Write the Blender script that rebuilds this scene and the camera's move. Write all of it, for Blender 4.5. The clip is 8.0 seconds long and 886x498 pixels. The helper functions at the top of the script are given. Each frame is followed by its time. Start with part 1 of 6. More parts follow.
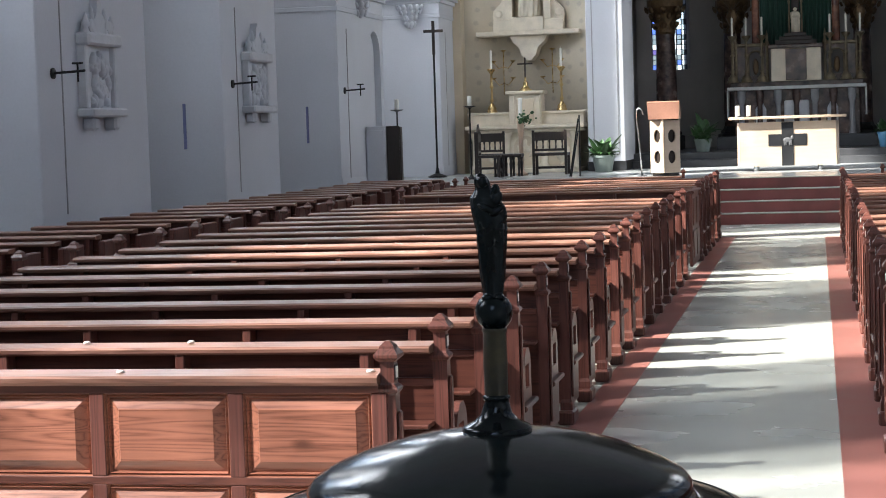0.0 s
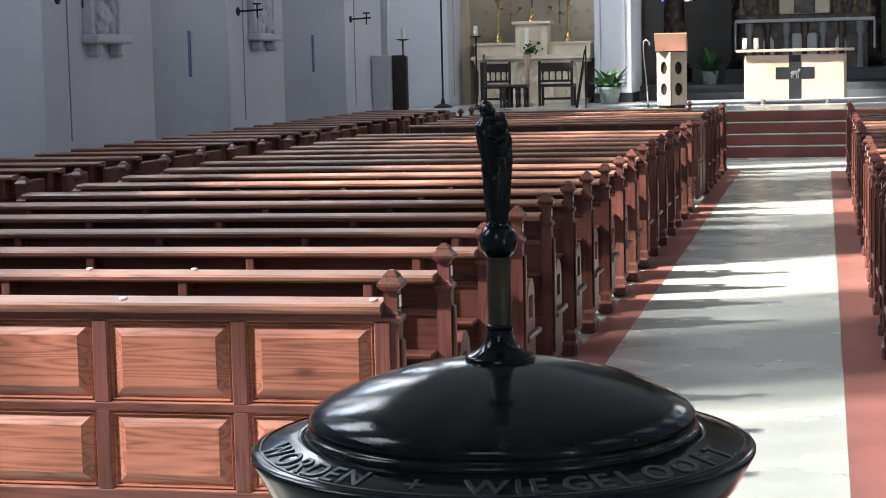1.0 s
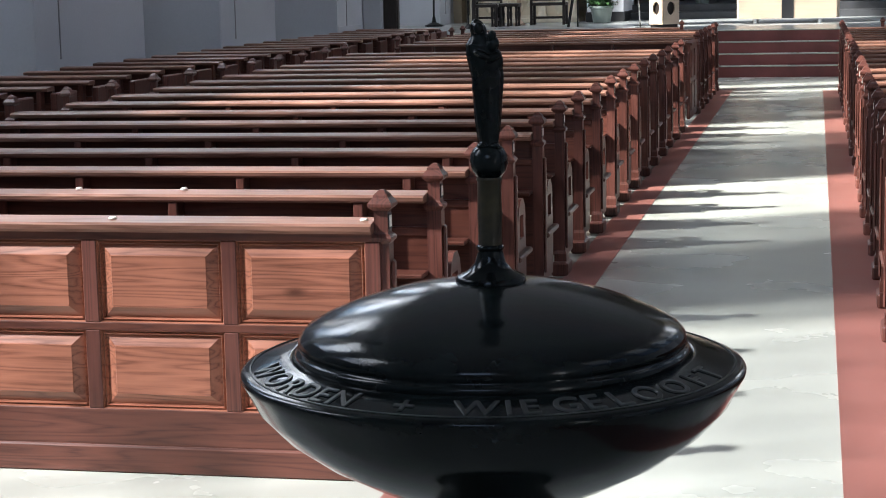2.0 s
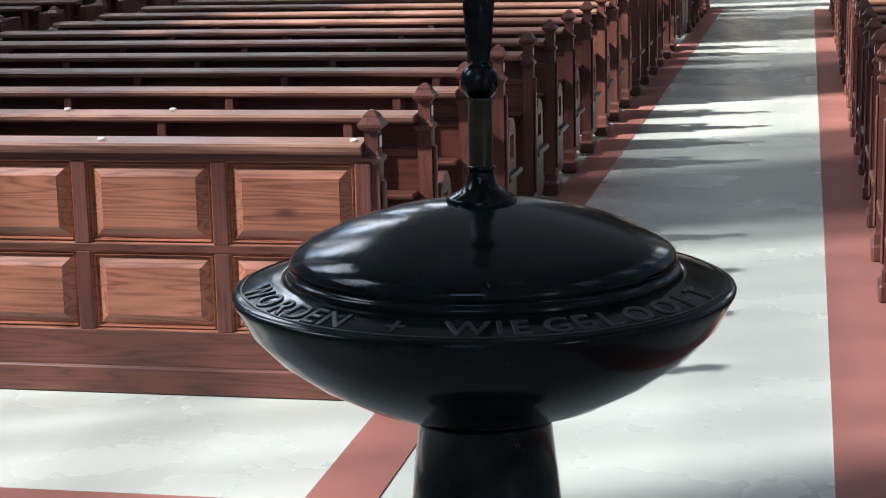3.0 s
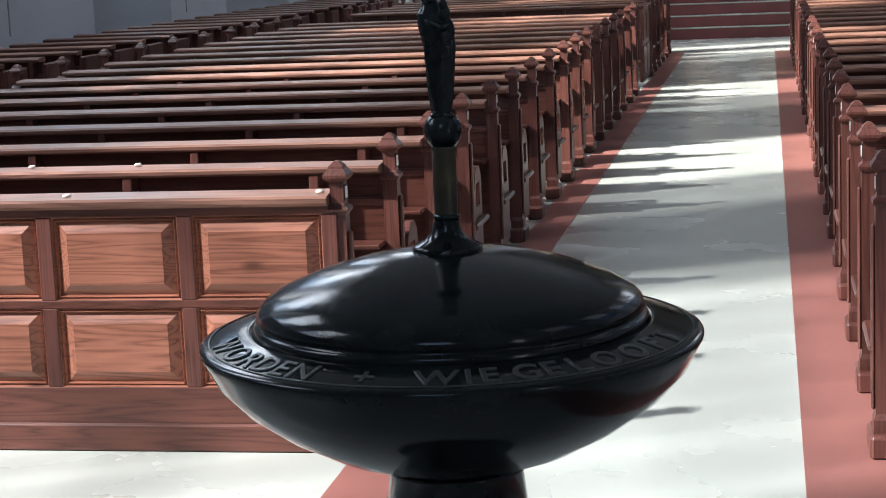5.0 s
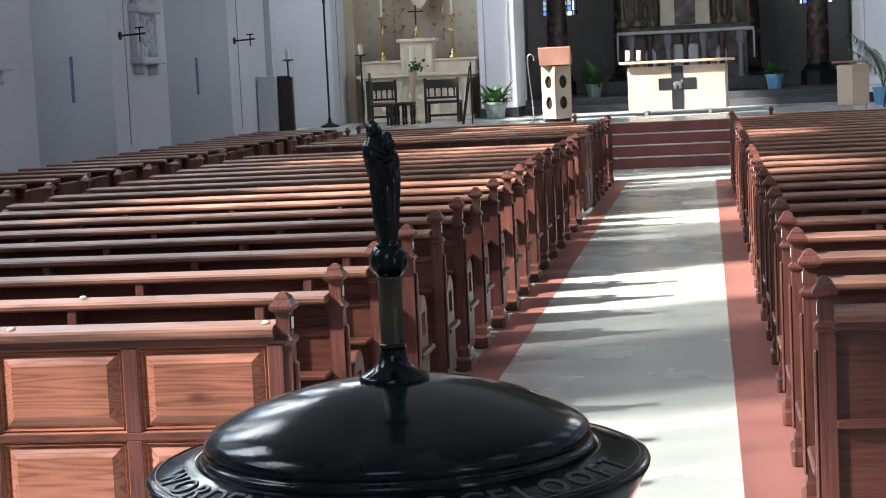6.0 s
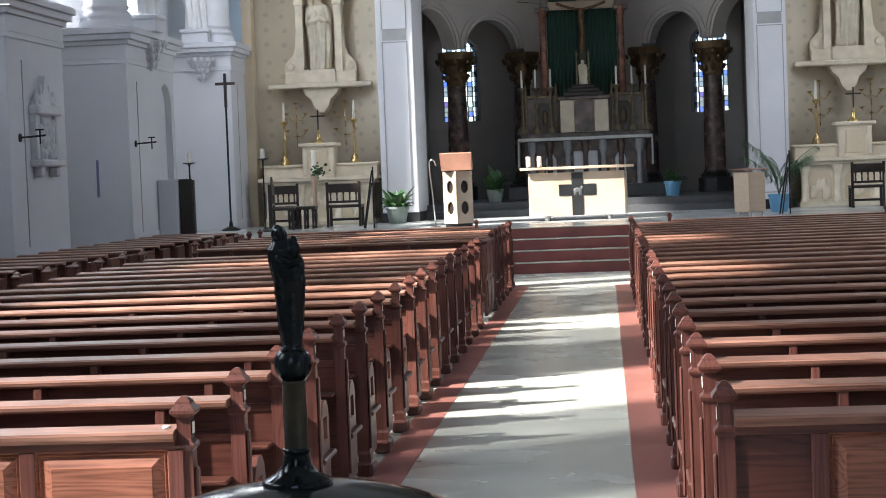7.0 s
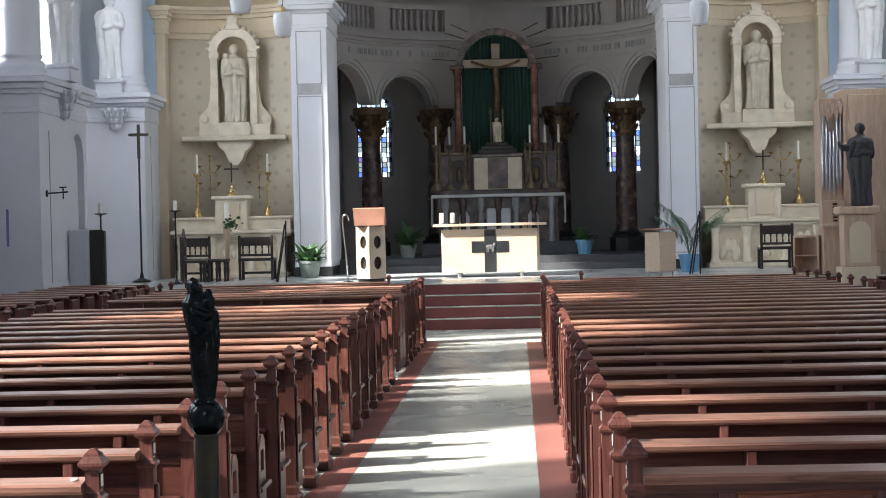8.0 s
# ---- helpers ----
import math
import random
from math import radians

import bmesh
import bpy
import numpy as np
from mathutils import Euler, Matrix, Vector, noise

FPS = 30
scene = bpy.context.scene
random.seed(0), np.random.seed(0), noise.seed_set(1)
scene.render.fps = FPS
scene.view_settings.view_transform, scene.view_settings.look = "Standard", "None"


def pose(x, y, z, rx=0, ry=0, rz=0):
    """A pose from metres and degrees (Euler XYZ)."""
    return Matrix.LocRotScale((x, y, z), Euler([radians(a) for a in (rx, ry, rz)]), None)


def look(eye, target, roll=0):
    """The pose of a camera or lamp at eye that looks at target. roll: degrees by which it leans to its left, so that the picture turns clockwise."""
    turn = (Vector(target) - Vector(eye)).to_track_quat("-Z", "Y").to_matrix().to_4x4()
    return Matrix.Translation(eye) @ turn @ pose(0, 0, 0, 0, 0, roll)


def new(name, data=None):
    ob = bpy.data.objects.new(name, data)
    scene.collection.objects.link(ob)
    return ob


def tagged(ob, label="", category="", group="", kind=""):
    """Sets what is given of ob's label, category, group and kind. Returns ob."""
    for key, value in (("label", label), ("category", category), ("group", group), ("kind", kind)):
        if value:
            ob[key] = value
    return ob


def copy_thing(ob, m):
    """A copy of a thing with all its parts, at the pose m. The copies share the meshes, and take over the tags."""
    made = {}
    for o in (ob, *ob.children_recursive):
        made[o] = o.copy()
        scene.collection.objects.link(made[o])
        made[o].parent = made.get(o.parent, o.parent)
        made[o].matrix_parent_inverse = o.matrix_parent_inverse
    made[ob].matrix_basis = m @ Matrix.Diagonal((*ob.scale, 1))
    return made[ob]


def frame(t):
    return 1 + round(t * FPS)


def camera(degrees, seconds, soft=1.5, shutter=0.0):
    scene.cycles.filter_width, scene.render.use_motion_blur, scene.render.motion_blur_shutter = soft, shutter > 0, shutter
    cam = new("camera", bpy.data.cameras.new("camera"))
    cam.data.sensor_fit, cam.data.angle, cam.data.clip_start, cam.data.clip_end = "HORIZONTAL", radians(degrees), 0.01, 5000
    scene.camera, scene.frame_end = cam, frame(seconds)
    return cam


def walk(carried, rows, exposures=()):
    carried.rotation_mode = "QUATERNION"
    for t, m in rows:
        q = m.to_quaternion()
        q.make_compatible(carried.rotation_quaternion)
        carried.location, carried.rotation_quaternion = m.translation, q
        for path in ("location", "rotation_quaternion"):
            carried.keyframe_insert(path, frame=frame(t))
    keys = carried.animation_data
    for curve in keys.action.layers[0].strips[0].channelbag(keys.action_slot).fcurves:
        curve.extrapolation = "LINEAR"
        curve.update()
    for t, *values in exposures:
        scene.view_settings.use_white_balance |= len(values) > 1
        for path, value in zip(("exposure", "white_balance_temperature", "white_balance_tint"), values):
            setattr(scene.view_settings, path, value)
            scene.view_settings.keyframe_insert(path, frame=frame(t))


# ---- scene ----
cam = camera(27.7, 8.0, soft=1.0)
PATH = [
    (0.0, (0.000, -0.000, 1.783), (-2.0453, 9.7663, 1.1235), -1.80),
    (0.5, (-0.003, 0.026, 1.776), (-2.0611, 9.7746, 0.9246), -1.62),
    (1.0, (-0.005, 0.027, 1.775), (-2.0781, 9.7544, 0.7327), -1.28),
    (1.5, (-0.006, 0.038, 1.774), (-2.0565, 9.7455, 0.5271), -1.20),
    (3.0, (-0.010, 0.048, 1.776), (-1.9699, 9.6627, -0.1519), -1.24),
    (3.5, (-0.006, 0.047, 1.777), (-1.8988, 9.6466, -0.2866), -1.40),
    (4.0, (-0.009, 0.044, 1.778), (-1.8663, 9.6295, -0.3826), -1.12),
    (4.5, (-0.008, 0.051, 1.777), (-1.9126, 9.6647, -0.2097), -2.02),
    (6.0, (-0.003, 0.024, 1.779), (-1.4784, 9.8677, 0.8136), -2.68),
    (6.5, (-0.003, 0.010, 1.781), (-1.2693, 9.9060, 1.0964), -2.47),
    (7.0, (-0.008, 0.007, 1.781), (-0.9178, 9.9567, 1.3701), -2.23),
    (7.5, (-0.011, -0.009, 1.782), (-0.6043, 9.9700, 1.5330), -1.59),
    (8.0, (-0.014, -0.011, 1.782), (-0.4273, 9.9801, 1.6650), -1.29),
]
walk(cam, [(t, look(eye, target, roll)) for t, eye, target, roll in PATH], exposures=[(0.0, 2.65, 6300, 9), (1.5, 2.45, 6250, 9), (3.0, 2.05, 5950, 8), (4.5, 2.1, 5950, 8), (6.0, 2.62, 6250, 9), (8.0, 2.62, 6350, 9)])

# ---- light ----
world = bpy.data.worlds.new("world")
scene.world = world
world.use_nodes = True
sky = world.node_tree.nodes.new("ShaderNodeTexSky")
sky.sky_type, sky.sun_disc = "NISHITA", False
sky.sun_elevation, sky.sun_rotation = radians(38), radians(243)
world.node_tree.links.new(sky.outputs[0], world.node_tree.nodes["Background"].inputs[0])
world.node_tree.nodes["Background"].inputs[1].default_value = 0.13
sun = new("sun", bpy.data.lights.new("sun", "SUN"))
sun.data.energy, sun.data.angle, sun.data.color = 5.0, radians(1.8), (1.0, 0.945, 0.86)
sun.matrix_world = look((0, 0, 0), (0.894 * 0.788, 0.447 * 0.788, -0.616))
# daylight in the nave windows of both sides and in the window at the back
for side in (-1, 1):
    for k, yc in enumerate((3.0, 9.6, 16.3, 23.4, 31.0, 35.2)):
        lamp = new("window_light", bpy.data.lights.new("window_light", "AREA"))
        lamp.data.shape, lamp.data.size, lamp.data.size_y = "RECTANGLE", 2.7, 4.6
        lamp.data.energy, lamp.data.color = (62.0, 62.0, 62.0, 52.0, 28.0, 58.0)[k] if side < 0 else (6.0, 6.0, 6.0, 10.0, 72.0, 50.0)[k], (0.92, 0.95, 1.0)
        x = -0.54 + side * (7.46 + 1.36)
        lamp.matrix_world = look((x, yc, 8.0), (x - side, yc, 7.1))
lamp = new("window_light", bpy.data.lights.new("window_light", "AREA"))
lamp.data.shape, lamp.data.size, lamp.data.size_y, lamp.data.energy, lamp.data.color = "RECTANGLE", 4.0, 5.6, 10.0, (0.92, 0.96, 1.0)
lamp.matrix_world = look((-0.54, -8.55, 8.4), (-0.54, 0, 6.0))


# ---- materials ----
def material(name, color, rough=0.6, metal=0.0, scale=6.0, vary=0.25, bump=0.1, color2=None, spec=0.5, stretch=(1, 1, 1), fine=60.0):
    """Two scales of noise over a base colour, with bump."""
    m = bpy.data.materials.new(name)
    m.use_nodes = True
    n, l = m.node_tree.nodes, m.node_tree.links
    b = n["Principled BSDF"]
    b.inputs["Metallic"].default_value = metal
    b.inputs["Specular IOR Level"].default_value = spec
    tc, mp = n.new("ShaderNodeTexCoord"), n.new("ShaderNodeMapping")
    mp.inputs["Scale"].default_value = stretch
    l.new(tc.outputs["Object"], mp.inputs[0])
    big, small = n.new("ShaderNodeTexNoise"), n.new("ShaderNodeTexNoise")
    big.inputs["Scale"].default_value, big.inputs["Detail"].default_value = scale, 5
    small.inputs["Scale"].default_value, small.inputs["Detail"].default_value = fine, 4
    l.new(mp.outputs[0], big.inputs[0]), l.new(mp.outputs[0], small.inputs[0])
    add = n.new("ShaderNodeMath")
    add.operation = "MULTIPLY_ADD"
    add.inputs[1].default_value = 0.35
    l.new(small.outputs[0], add.inputs[0]), l.new(big.outputs[0], add.inputs[2])
    ramp = n.new("ShaderNodeValToRGB")
    c2 = color2 or [c * (1 - vary) for c in color]
    ramp.color_ramp.elements[0].position, ramp.color_ramp.elements[1].position = 0.48, 0.88
    ramp.color_ramp.elements[0].color, ramp.color_ramp.elements[1].color = (*c2, 1), (*color, 1)
    l.new(add.outputs[0], ramp.inputs[0])
    l.new(ramp.outputs[0], b.inputs["Base Color"])
    rr = n.new("ShaderNodeMapRange")
    rr.inputs[3].default_value, rr.inputs[4].default_value = max(0.03, rough - 0.1), min(1, rough + 0.1)
    l.new(big.outputs[0], rr.inputs[0]), l.new(rr.outputs[0], b.inputs["Roughness"])
    bp = n.new("ShaderNodeBump")
    bp.inputs["Strength"].default_value, bp.inputs["Distance"].default_value = bump, 0.01
    l.new(add.outputs[0], bp.inputs["Height"]), l.new(bp.outputs[0], b.inputs["Normal"])
    return m


M_FLOOR = material("terrazzo floor", (0.530, 0.540, 0.485), 0.26, scale=1.2, vary=0.06, bump=0.02, fine=160)
M_CHANCEL = material("polished stone floor", (0.50, 0.52, 0.52), 0.22, scale=1.0, vary=0.2, bump=0.01, fine=90)
M_RED = material("red floor band", (0.33, 0.135, 0.112), 0.33, scale=2.0, vary=0.22, bump=0.02, fine=180)
M_REDSTEP = material("red step riser", (0.27, 0.072, 0.065), 0.4, scale=2.0, vary=0.35, bump=0.02, fine=120)
M_WHITE = material("white plaster", (0.65, 0.66, 0.70), 0.8, scale=0.6, vary=0.12, bump=0.06, fine=30)
# Darker copy of the plaster; the apse's shade is put into its colour.
M_APSE = material("apse plaster darkened for shade", (0.50, 0.47, 0.45), 0.8, scale=0.8, vary=0.18, bump=0.06, fine=30)
M_STONEWALL = material("cream stone", (0.70, 0.59, 0.43), 0.7, scale=1.4, vary=0.18, bump=0.06, fine=40)
M_STONE = material("pale altar stone", (0.78, 0.69, 0.54), 0.6, scale=4, vary=0.2, bump=0.12, fine=40)
M_STATUE = material("cream stone figure", (0.70, 0.63, 0.50), 0.65, scale=5, vary=0.22, bump=0.12)
M_STATUEW = material("white plaster figure", (0.78, 0.79, 0.80), 0.6, scale=5, vary=0.12, bump=0.08)
M_RELIEF = material("grey carved stone", (0.64, 0.65, 0.68), 0.7, scale=7, vary=0.14, bump=0.07, fine=50)
M_GREYTRIM = material("grey moulding", (0.36, 0.36, 0.37), 0.6, scale=4, vary=0.2, bump=0.05)
M_DARKSTONE = material("dark stone", (0.07, 0.07, 0.075), 0.35, scale=3, vary=0.4, bump=0.05)
M_BLACKSTONE = material("black stone", (0.02, 0.02, 0.022), 0.4, scale=3, vary=0.4, bump=0.05)
M_MARBLE = material("veined dark marble", (0.16, 0.10, 0.085), 0.25, scale=4, color2=(0.03, 0.022, 0.022), bump=0.02, fine=14)
M_GOLD = material("tarnished gilding", (0.19, 0.12, 0.06), 0.5, metal=0.6, scale=9, vary=0.6, bump=0.2)
M_BRASS = material("polished brass", (0.62, 0.44, 0.20), 0.28, metal=1.0, scale=8, vary=0.25, bump=0.03)
M_BRONZE = material("dark bronze", (0.008, 0.0115, 0.012), 0.13, metal=0.0, scale=11, color2=(0.0025, 0.004, 0.0045), bump=0.05, fine=70, spec=0.19)
M_BRONZEWARM = material("rubbed bronze", (0.065, 0.052, 0.028), 0.35, metal=0.5, scale=9, color2=(0.02, 0.02, 0.017), bump=0.04, fine=60)
M_BRONZEEDGE = material("worn bronze edge", (0.036, 0.041, 0.042), 0.36, metal=0.2, scale=20, vary=0.5, bump=0.1)
M_PALE = material("pale maple", (0.55, 0.43, 0.32), 0.42, scale=1.5, vary=0.12, bump=0.03, stretch=(1, 8, 12), fine=14)
M_TAN = material("tan oak", (0.60, 0.43, 0.31), 0.5, scale=2, vary=0.25, bump=0.05, stretch=(10, 10, 1.2), fine=12)
M_COPPER = material("red-brown lectern top", (0.40, 0.20, 0.14), 0.38, scale=3, vary=0.3, bump=0.03)
M_DARK = material("dark wood", (0.030, 0.020, 0.016), 0.4, scale=6, vary=0.45, bump=0.06, stretch=(6, 6, 1))
M_IRON = material("black iron", (0.015, 0.015, 0.016), 0.45, metal=0.4, scale=20, vary=0.4, bump=0.1)
M_STEEL = material("brushed steel", (0.6, 0.6, 0.6), 0.3, metal=1.0, scale=20, vary=0.2, bump=0.02)
M_CANDLE = material("ivory wax", (0.85, 0.82, 0.74), 0.45, scale=6, vary=0.06, bump=0.02)
M_GREEN = material("green drape", (0.010, 0.055, 0.038), 0.75, scale=5, vary=0.5, bump=0.2, stretch=(8, 8, 0.6))
M_LEAF = material("dark leaf", (0.045, 0.11, 0.035), 0.42, scale=12, vary=0.45, bump=0.08)
M_POTBLUE = material("blue glazed pot", (0.12, 0.30, 0.48), 0.3, scale=6, vary=0.2, bump=0.03)
M_POTGREY = material("grey-green pot", (0.20, 0.24, 0.22), 0.45, scale=6, vary=0.2, bump=0.04)
M_FRIAR = material("dark painted robe", (0.055, 0.052, 0.06), 0.55, scale=6, vary=0.4, bump=0.1)
M_BLUE = material("blue cloth strip", (0.20, 0.22, 0.40), 0.8, scale=8, vary=0.2, bump=0.1)
M_PIPE = material("tin organ pipe", (0.55, 0.56, 0.60), 0.32, metal=1.0, scale=8, vary=0.15, bump=0.02)
M_LAMP = material("opal lamp glass", (0.93, 0.95, 0.99), 0.3, scale=4, vary=0.04, bump=0.0)
M_GILT = material("dull pale gilding", (0.27, 0.21, 0.13), 0.45, metal=0.5, scale=9, vary=0.5, bump=0.15)
M_REDMARBLE = material("polished red-brown marble", (0.28, 0.12, 0.075), 0.22, scale=5, color2=(0.10, 0.04, 0.03), bump=0.02, fine=16)
M_LINEN = material("white altar linen", (0.62, 0.62, 0.60), 0.8, scale=10, vary=0.1, bump=0.1)


def wood(name, light, dark, rough, axis, knots=0.0, spec=0.5):
    """Pitch pine: long wavering grain lines along one axis, pores, wear, knots; varies from piece to piece."""
    m = bpy.data.materials.new(name)
    m.use_nodes = True
    n, l = m.node_tree.nodes, m.node_tree.links
    b = n["Principled BSDF"]
    b.inputs["Specular IOR Level"].default_value = spec
    tc, mp, info = n.new("ShaderNodeTexCoord"), n.new("ShaderNodeMapping"), n.new("ShaderNodeObjectInfo")
    off = n.new("ShaderNodeVectorMath")
    off.operation = "ADD"
    l.new(tc.outputs["Object"], off.inputs[0])
    sc = n.new("ShaderNodeMath")
    sc.operation = "MULTIPLY"
    sc.inputs[1].default_value = 37.0
    l.new(info.outputs["Random"], sc.inputs[0])
    l.new(sc.outputs[0], off.inputs[1])
    l.new(off.outputs[0], mp.inputs[0])
    mp.inputs["Scale"].default_value = {"x": (0.32, 6.5, 6.5), "z": (6.5, 6.5, 0.32)}[axis]
    warp = n.new("ShaderNodeTexNoise")
    warp.inputs["Scale"].default_value, warp.inputs["Detail"].default_value = 1.6, 2
    l.new(mp.outputs[0], warp.inputs[0])
    mul = n.new("ShaderNodeMath")
    mul.operation = "MULTIPLY"
    mul.inputs[1].default_value = 13.0
    l.new(warp.outputs[0], mul.inputs[0])
    fr = n.new("ShaderNodeMath")
    fr.operation = "PINGPONG"
    fr.inputs[1].default_value = 0.5
    l.new(mul.outputs[0], fr.inputs[0])
    pore = n.new("ShaderNodeTexNoise")
    pore.inputs["Scale"].default_value, pore.inputs["Detail"].default_value = 34, 5
    l.new(mp.outputs[0], pore.inputs[0])
    mix = n.new("ShaderNodeMath")
    mix.operation = "MULTIPLY_ADD"
    mix.inputs[1].default_value = 0.55
    l.new(pore.outputs[0], mix.inputs[0])
    l.new(fr.outputs[0], mix.inputs[2])
    ramp = n.new("ShaderNodeValToRGB")
    e = ramp.color_ramp.elements
    e[0].position, e[0].color = 0.18, (*dark, 1)
    e[1].position, e[1].color = 0.80, (*light, 1)
    mid = e.new(0.45)
    mid.color = (*[0.35 * d + 0.65 * c for d, c in zip(dark, light)], 1)
    l.new(mix.outputs[0], ramp.inputs[0])
    stain = n.new("ShaderNodeTexNoise")
    stain.inputs["Scale"].default_value, stain.inputs["Detail"].default_value = 1.7, 4
    l.new(off.outputs[0], stain.inputs[0])
    hsv = n.new("ShaderNodeHueSaturation")
    val = n.new("ShaderNodeMapRange")
    val.inputs[1].default_value, val.inputs[2].default_value, val.inputs[3].default_value, val.inputs[4].default_value = 0.3, 0.7, 0.68, 1.22
    l.new(stain.outputs[0], val.inputs[0])
    l.new(val.outputs[0], hsv.inputs["Value"])
    l.new(ramp.outputs[0], hsv.inputs["Color"])
    last = hsv.outputs[0]
    if knots:
        vor = n.new("ShaderNodeTexVoronoi")
        vor.inputs["Scale"].default_value = 2.1
        km = n.new("ShaderNodeMapping")
        km.inputs["Scale"].default_value = (0.75, 1.6, 1.0)
        ks, kc = n.new("ShaderNodeSeparateXYZ"), n.new("ShaderNodeCombineXYZ")
        l.new(off.outputs[0], ks.inputs[0])
        l.new(ks.outputs[0], kc.inputs[0]), l.new(ks.outputs[2], kc.inputs[1])
        vor.voronoi_dimensions = "2D"
        l.new(kc.outputs[0], km.inputs[0]), l.new(km.outputs[0], vor.inputs[0])
        kr = n.new("ShaderNodeValToRGB")
        kr.color_ramp.elements[0].position, kr.color_ramp.elements[0].color = 0.02, (knots, knots, knots, 1)
        kr.color_ramp.elements[1].position, kr.color_ramp.elements[1].color = 0.085, (0, 0, 0, 1)
        l.new(vor.outputs["Distance"], kr.inputs[0])
        mx = n.new("ShaderNodeMix")
        mx.data_type = "RGBA"
        l.new(kr.outputs[0], mx.inputs[0]), l.new(last, mx.inputs[6])
        mx.inputs[7].default_value = (*[0.5 * d for d in dark], 1)
        last = mx.outputs[2]
    l.new(last, b.inputs["Base Color"])
    rr = n.new("ShaderNodeMapRange")
    rr.inputs[3].default_value, rr.inputs[4].default_value = rough - 0.12, rough + 0.14
    l.new(stain.outputs[0], rr.inputs[0]), l.new(rr.outputs[0], b.inputs["Roughness"])
    bp = n.new("ShaderNodeBump")
    bp.inputs["Strength"].default_value, bp.inputs["Distance"].default_value = 0.12, 0.004
    l.new(mix.outputs[0], bp.inputs["Height"]), l.new(bp.outputs[0], b.inputs["Normal"])
    return m


# Boards hold the gaps' shade as darker colour; rails hold wear and sunlight.
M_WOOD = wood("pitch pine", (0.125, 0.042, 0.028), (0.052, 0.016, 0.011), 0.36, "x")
M_RAIL = wood("worn sunlit pine rail", (0.280, 0.140, 0.098), (0.130, 0.058, 0.041), 0.36, "x", spec=0.35)
M_PANEL = wood("knotty pine panel", (0.345, 0.134, 0.082), (0.138, 0.046, 0.027), 0.34, "x", knots=0.85)
M_WOOD_UP = wood("upright pitch pine", (0.132, 0.046, 0.034), (0.056, 0.018, 0.013), 0.36, "z")


def damask():
    """Cream wall paper with faint dark sprigs in offset rows."""
    m = material("patterned cream wall", (0.60, 0.53, 0.41), 0.75, scale=1.0, vary=0.16, bump=0.04, fine=25)
    n, l = m.node_tree.nodes, m.node_tree.links
    b = n["Principled BSDF"]
    src = b.inputs["Base Color"].links[0].from_socket
    tc, brick = n.new("ShaderNodeTexCoord"), n.new("ShaderNodeTexVoronoi")
    sep, com = n.new("ShaderNodeSeparateXYZ"), n.new("ShaderNodeCombineXYZ")
    l.new(tc.outputs["Object"], sep.inputs[0])
    l.new(sep.outputs[0], com.inputs[0]), l.new(sep.outputs[2], com.inputs[1])
    brick.voronoi_dimensions = "2D"
    brick.inputs["Scale"].default_value, brick.inputs["Randomness"].default_value = 2.9, 0.22
    l.new(com.outputs[0], brick.inputs[0])
    nz = n.new("ShaderNodeTexNoise")
    nz.inputs["Scale"].default_value = 40
    l.new(com.outputs[0], nz.inputs[0])
    ad = n.new("ShaderNodeMath")
    ad.operation = "MULTIPLY_ADD"
    ad.inputs[1].default_value = 0.22
    l.new(nz.outputs[0], ad.inputs[0]), l.new(brick.outputs["Distance"], ad.inputs[2])
    r = n.new("ShaderNodeValToRGB")
    r.color_ramp.elements[0].position, r.color_ramp.elements[0].color = 0.21, (0.4, 0.4, 0.4, 1)
    r.color_ramp.elements[1].position, r.color_ramp.elements[1].color = 0.32, (0, 0, 0, 1)
    l.new(ad.outputs[0], r.inputs[0])
    mx = n.new("ShaderNodeMix")
    mx.data_type = "RGBA"
    l.new(r.outputs[0], mx.inputs[0]), l.new(src, mx.inputs[6])
    mx.inputs[7].default_value = (0.30, 0.27, 0.24, 1)
    l.new(mx.outputs[2], b.inputs["Base Color"])
    return m


M_DAMASK = damask()


def stained(name, color):
    m = bpy.data.materials.new(name)
    m.use_nodes = True
    n, l = m.node_tree.nodes, m.node_tree.links
    n.remove(n["Principled BSDF"])
    t, g, mx = n.new("ShaderNodeBsdfTransparent"), n.new("ShaderNodeBsdfGlossy"), n.new("ShaderNodeMixShader")
    t.inputs[0].default_value = (*color, 1)
    g.inputs["Roughness"].default_value = 0.1
    mx.inputs[0].default_value = 0.06
    l.new(t.outputs[0], mx.inputs[1]), l.new(g.outputs[0], mx.inputs[2])
    l.new(mx.outputs[0], n["Material Output"].inputs[0])
    return m


M_GLASS = [stained(k, c) for k, c in (("pale glass", (0.85, 0.9, 1.0)), ("blue glass", (0.26, 0.34, 0.72)), ("violet glass", (0.30, 0.26, 0.50)), ("red glass", (0.50, 0.10, 0.10)), ("grey glass", (0.36, 0.39, 0.45)))]


# Unseen panes added to weaken sun and sky, bay by bay.
M_NAVEGLASS = [stained(k, c) for k, c in (("right-side dimming glass", (0.36, 0.38, 0.40)), ("side-light dimming glass", (0.44, 0.45, 0.46)), ("clear leaded glass", (0.95, 0.96, 0.96)), ("near-bay dimming glass", (0.70, 0.71, 0.73)))]


# ---- mesh helpers ----
def link(name, bm, mat, parent=None, label="", smooth=False):
    me = bpy.data.meshes.new(name)
    bm.normal_update()
    bm.to_mesh(me)
    bm.free()
    for p in me.polygons:
        p.use_smooth = smooth
    me.materials.append(mat)
    ob = new(name, me)
    if parent:
        ob.parent = parent
    if label:
        ob["label"] = label
    return ob


